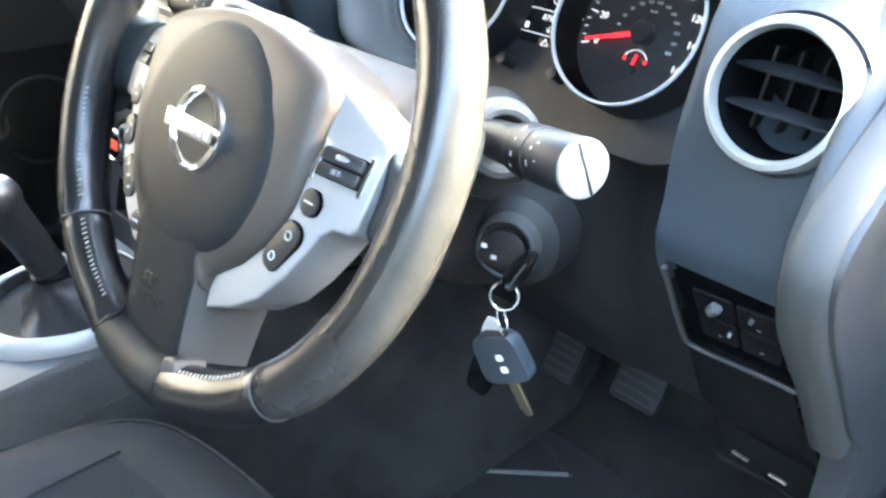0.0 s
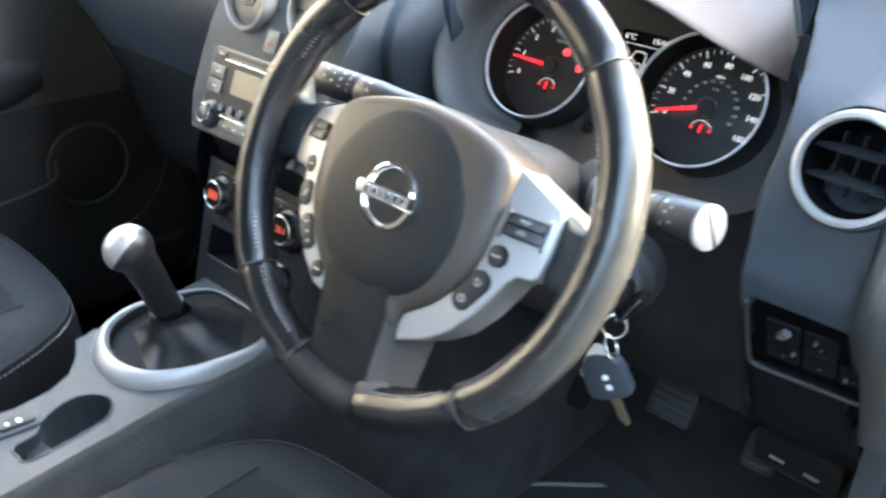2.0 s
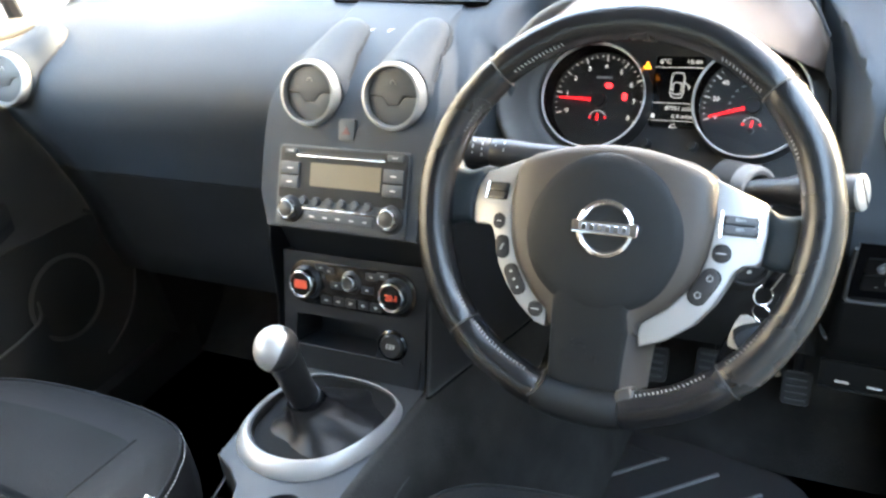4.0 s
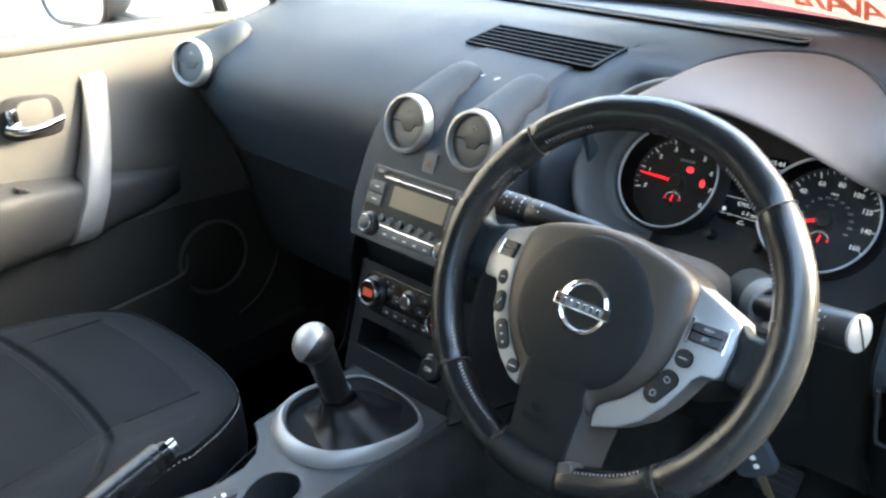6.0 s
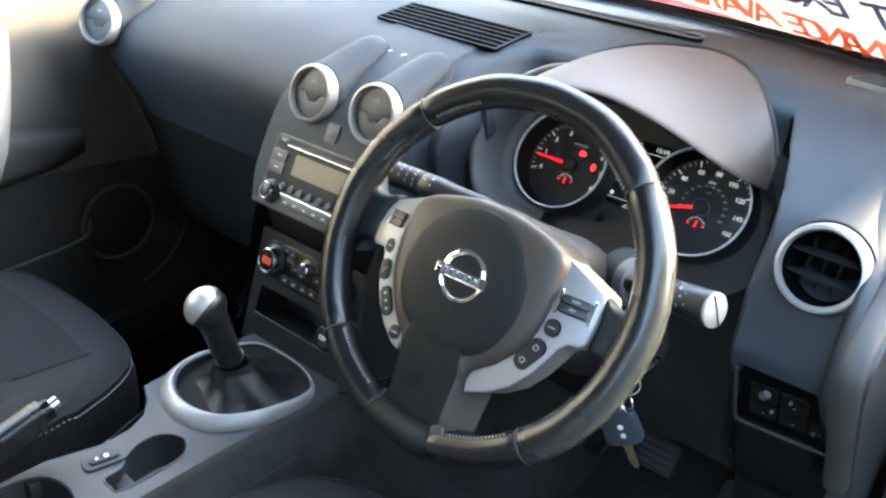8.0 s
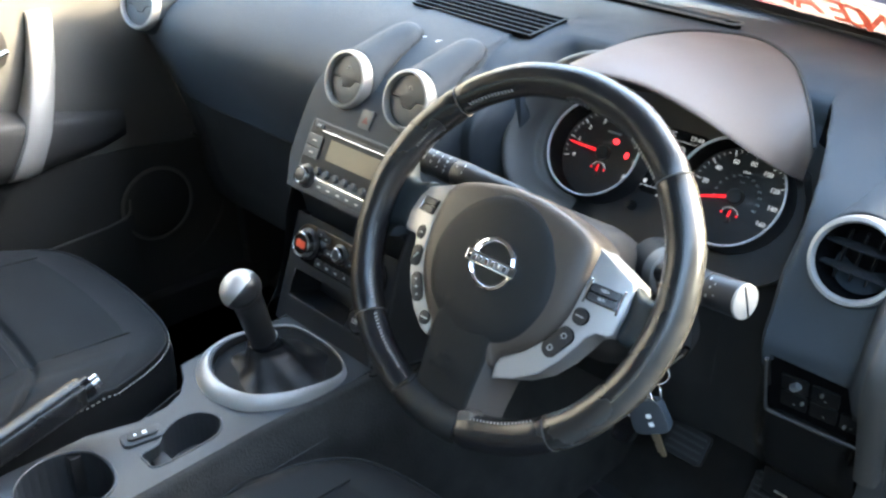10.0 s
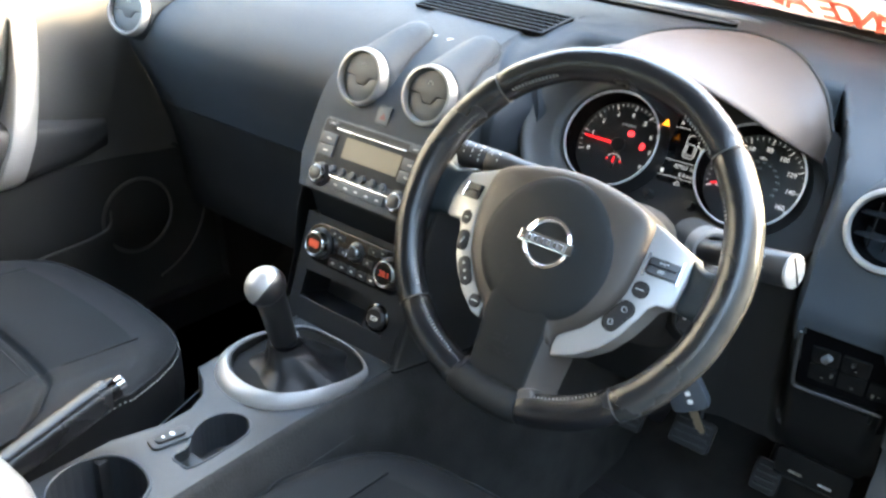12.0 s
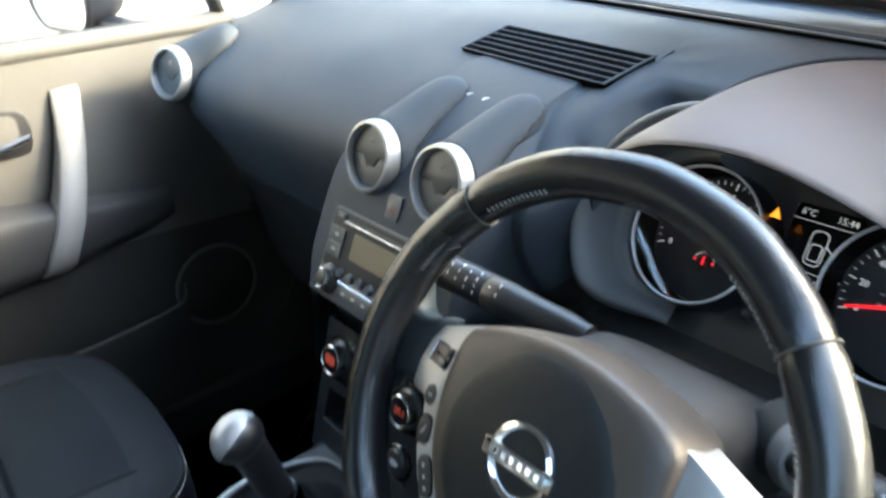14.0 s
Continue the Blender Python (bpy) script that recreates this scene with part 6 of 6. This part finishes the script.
# silver pull, curved
rows = []
for y, z, w, pr in ((0.0655, 0.737, 0.042, 0.002), (0.0655, 0.728, 0.044, 0.010), (0.060, 0.69, 0.044, 0.018), (0.050, 0.643, 0.044, 0.028), (0.033, 0.59, 0.044, 0.044), (0.010, 0.53, 0.046, 0.060), (-0.010, 0.49, 0.047, 0.064), (-0.022, 0.463, 0.048, 0.060), (-0.028, 0.450, 0.046, 0.040)):
    rows.append([(DX + 0.002, y - w / 2, z), (DX + pr - 0.003, y - w / 2, z), (DX + pr, y - w / 2 + 0.004, z), (DX + pr, y + w / 2 - 0.004, z), (DX + pr - 0.003, y + w / 2, z), (DX + 0.002, y + w / 2, z)])
part("pull", grid(rows, cap=True, loop=True), SILVER, door, "satin silver door pull", smooth=50)
# lever cup and chrome lever
cupo = smooth_loop([(0.004, 0.690), (-0.004, 0.712), (-0.03, 0.720), (-0.085, 0.722), (-0.105, 0.695), (-0.095, 0.652), (-0.02, 0.645), (0.0, 0.658)], 4)
part("lever_cup", prism(cupo, 0.012, 0.003, 2), BLACK, door, "black recess of the door lever", Matrix(((0, 0, 1, DX + 0.003), (1, 0, 0, 0), (0, 1, 0, 0), (0, 0, 0, 1))))
part("cup_back", prism(rounded(0.06, 0.045, 0.015, 5), 0.003, 0.001), CARD, door, m=Matrix(((0, 0, 1, DX + 0.005), (1, 0, 0, -0.045), (0, 1, 0, 0.690), (0, 0, 0, 1))))
part("lever", tube(smooth_line([(DX + 0.006, -0.095, 0.672), (DX + 0.020, -0.08, 0.668), (DX + 0.024, -0.05, 0.668), (DX + 0.022, -0.005, 0.678)], 4), lambda t: 0.009 - 0.003 * t, 12), CHROME, door, "chrome door lever")
part("lock_slide", box(DX + 0.004, DX + 0.014, -0.095, -0.075, 0.675, 0.705, 0.004), CHROME, door)
slabm = Matrix(((0, 0, 1, DX - 0.055), (1, 0, 0, 0), (0, 1, 0, 0), (0, 0, 0, 1)))
part("outer_skin", prism([(-0.82, -0.2), (0.40, -0.2), (0.42, 0.40), (0.40, 0.785), (-0.82, 0.815)], 0.06, 0.01), RED, door, "red outer skin", slabm)
# speaker and pocket
part("speaker_ring", tube([(DX + 0.007, 0.246 + 0.080 * math.cos(t), 0.310 + 0.080 * math.sin(t)) for t in [2 * math.pi * j / 40 for j in range(40)]], 0.004, 8, closed=True), CARD, door, "grey speaker ring")
part("speaker_step", tube([(DX + 0.003, 0.246 + 0.170 * math.cos(t), 0.310 + 0.165 * math.sin(t)) for t in [radians(-75 + 5 * j) for j in range(27)]], 0.004, 8), CARDLOW, door)
part("speaker_mesh", lathe([(0.0, 0.010), (0.05, 0.009), (0.070, 0.005), (0.080, 0.0)], 40), CARDLOW, door, "charcoal speaker mesh", pose(DX + 0.002, 0.246, 0.310, 0, 90, 0))
rows = []
for y, pr, z in ((0.19, 0.006, 0.30), (0.12, 0.024, 0.295), (0.0, 0.038, 0.292), (-0.2, 0.045, 0.292), (-0.6, 0.045, 0.292)):
    rows.append([(DX + pr - 0.006, y, z - 0.012), (DX + pr - 0.003, y, z), (DX + pr, y, z + 0.002), (DX + pr + 0.003, y, z - 0.004), (DX + pr, y, z - 0.08), (DX + 0.01, y, z - 0.2)])
part("pocket", grid([smooth_line(r, 3) for r in rows]), CARDLOW, door, "map pocket", smooth=60)
part("pocket_lip", tube([(DX + pr, y, z + 0.002) for y, pr, z in ((0.185, 0.006, 0.335), (0.182, 0.008, 0.310), (0.170, 0.012, 0.299), (0.12, 0.024, 0.296), (0.0, 0.038, 0.294), (-0.2, 0.045, 0.294), (-0.6, 0.045, 0.294))], 0.003, 8), CARD, door, "worn grey edge of the pocket")
pn = part("window", grid([[(DX - 0.03, y, 0.80) for y in (-0.8, 0.35)], [(DX + 0.10, y, 1.30) for y in (-0.8, 0.25)]]), CLEAR, door, "clear side window")
pn.visible_shadow = False
part("window_frame", tube([(DX - 0.02, 0.36, 0.80), (DX + 0.02, 0.30, 0.95), (DX + 0.07, 0.10, 1.15), (DX + 0.10, -0.1, 1.28), (DX + 0.11, -0.8, 1.31)], 0.014, 8), BLACK, door)
mir = thing("wing_mirror", "dark grey wing mirror outside the passenger window", "mirror", pose(-0.97, 0.16, 0.86, 0, 0, 12))
rows = []
for y, k in ((0.09, 0.35), (0.075, 0.7), (0.04, 0.92), (0.0, 1.0), (-0.012, 0.98)):
    rows.append([(x * k, y, z * k) for x, z in rounded(0.20, 0.15, 0.05, 6)])
part("housing", grid(rows, cap=True, loop=True), ENDM, mir, smooth=60)
part("rim", tube([(x, -0.012, z) for x, z in rounded(0.196, 0.146, 0.05, 6)], 0.006, 8, closed=True), BLACK, mir)
mg = material("mirror_glass", (0.8, 0.8, 0.8), 0.02, metal=1.0, blotch=0.0)
part("glass", prism(rounded(0.185, 0.135, 0.045, 6), 0.003), mg, mir, "mirror glass", pose(0, -0.013, 0, 90, 0, 0))
part("foot", box(0.06, 0.20, 0.0, 0.05, -0.10, -0.05, 0.01), BLACK, mir)

# ---- pedals and mat ----
def pedal(name, label, x, y, z, w, h, tilt):
    p = thing(name, label, "pedal", pose(x, y, z, 90 - tilt, 0, 0), group="pedals")
    part("pad", prism(rounded(w, h, 0.008, 4), 0.012, 0.003), RUBBER, p, "ribbed rubber pad")
    for i in range(int(h / 0.011)):
        part("rib", box(-w / 2 + 0.006, w / 2 - 0.006, -h / 2 + 0.008 + 0.011 * i, -h / 2 + 0.012 + 0.011 * i, 0.0, 0.003, 0.001, 1), PEDALRIB, p)
    part("arm", tube([(0, 0.0, -0.008), (0, 0.10, -0.03), (0, 0.24, -0.02)], 0.008, 8), BLACK, p)
    return p
pedal("clutch_pedal", "ribbed black clutch pedal over the carpet", 0.295, 0.465, 0.226, 0.050, 0.058, 35)
pedal("brake_pedal", "ribbed black brake pedal over the carpet", 0.393, 0.490, 0.222, 0.066, 0.052, 35)
pedal("accelerator_pedal", "black rubber accelerator pedal", 0.509, 0.545, 0.165, 0.045, 0.055, 30)
mat = thing("floor_mat", "black rubber driver's floor mat with raised diagonal ribs", "floor mat", Matrix.Translation((0, 0, 0.032)))
part("sheet", prism(smooth_loop([(0.12, 0.0), (0.13, 0.40), (0.24, 0.51), (0.42, 0.50), (0.56, 0.42), (0.58, 0.0), (0.36, -0.03)], 5), 0.008, 0.003), MAT, mat)
for a, e in (((0.148, 0.310), (0.325, 0.465)), ((0.235, 0.294), (0.41, 0.452)), ((0.33, 0.299), (0.48, 0.427)), ((0.425, 0.294), (0.53, 0.384)), ((0.155, 0.222), (0.24, 0.297))):
    part("rib", tube([(*a, 0.002), (*e, 0.002)], 0.0032, 8), WORNRIB, mat)
part("rib", tube(smooth_line([(0.148, 0.396, 0.002), (0.20, 0.398, 0.002), (0.222, 0.412, 0.002), (0.232, 0.470, 0.002), (0.245, 0.482, 0.002), (0.327, 0.463, 0.002)], 4), 0.0034, 8), MAT, mat)
part("rib", tube([(0.150, 0.310, 0.002), (0.146, 0.396, 0.002)], 0.0034, 8), MAT, mat)
part("eyelet", tube([(0.142 + 0.97 * (x * 0.97 - y * 0.25), 0.480 + x * 0.25 + y * 0.97, 0.005) for x, y in rounded(0.046, 0.05, 0.010, 4)], 0.0026, 6, closed=True), WORNRIB, mat)

# ---- dealer stickers on the windscreen ----
stick = thing("windscreen_sticker", "dealer sticker strips on the windscreen, orange and white, read from outside", "sticker")
def slant(x):
    return 0.095 - 0.165 * (x - 0.1)
def strip(x0, x1, k0, k1, mat, lift, name="strip"):
    n = 16
    off = Vector((0, -0.59, -0.80)).normalized() * lift
    return part(name, grid([[Vector(ws(x0 + (x1 - x0) * i / n, slant(x0 + (x1 - x0) * i / n) + k0 + (k1 - k0) * j / 3)) + off for j in range(4)] for i in range(n + 1)]), mat, stick, smooth=60)
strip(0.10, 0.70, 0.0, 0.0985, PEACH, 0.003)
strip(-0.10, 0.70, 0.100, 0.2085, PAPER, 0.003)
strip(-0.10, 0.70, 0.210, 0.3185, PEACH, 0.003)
def on_ws(x, k, lift):
    """Pose on the inner face of the glass: x to the right as seen from inside, y up the glass, z inwards."""
    p, dx, dk = Vector(ws(x, k)), Vector(ws(x + 0.01, k)) - Vector(ws(x - 0.01, k)), Vector(ws(x, k + 0.01)) - Vector(ws(x, k - 0.01))
    u, n = dx.normalized(), dx.cross(dk).normalized()
    v = n.cross(u)
    if n.y > 0:
        n = -n
    return Matrix(((u.x, v.x, n.x, p.x + n.x * lift), (u.y, v.y, n.y, p.y + n.y * lift), (u.z, v.z, n.z, p.z + n.z * lift), (0, 0, 0, 1)))
def lettering(text, x_left, x_right, k, size, mat):
    """Words that read from outside the car, so reversed within, letter by letter round the curve of the glass."""
    n = len(text)
    for i, ch in enumerate(text):
        at = x_right + (x_left - x_right) * (i + 0.5) / n
        if ch != " " and at < 0.67:
            letters("letter", ch, size, mat, stick, on_ws(at, slant(at) + k, 0.0045), mirror=True, bold=size * 0.008)
lettering("FINANCE AVAILABLE", 0.112, 0.575, 0.050, 0.070, ORANGE)
lettering("PART EXCHANGE WE", 0.138, 0.640, 0.155, 0.074, INK)
for i in range(7):
    x = 0.0 + 0.095 * i
    part("bar", prism(rounded(0.04, 0.060, 0.004), 0.001), ORANGE, stick, m=on_ws(x, slant(x) + 0.265, 0.0045))
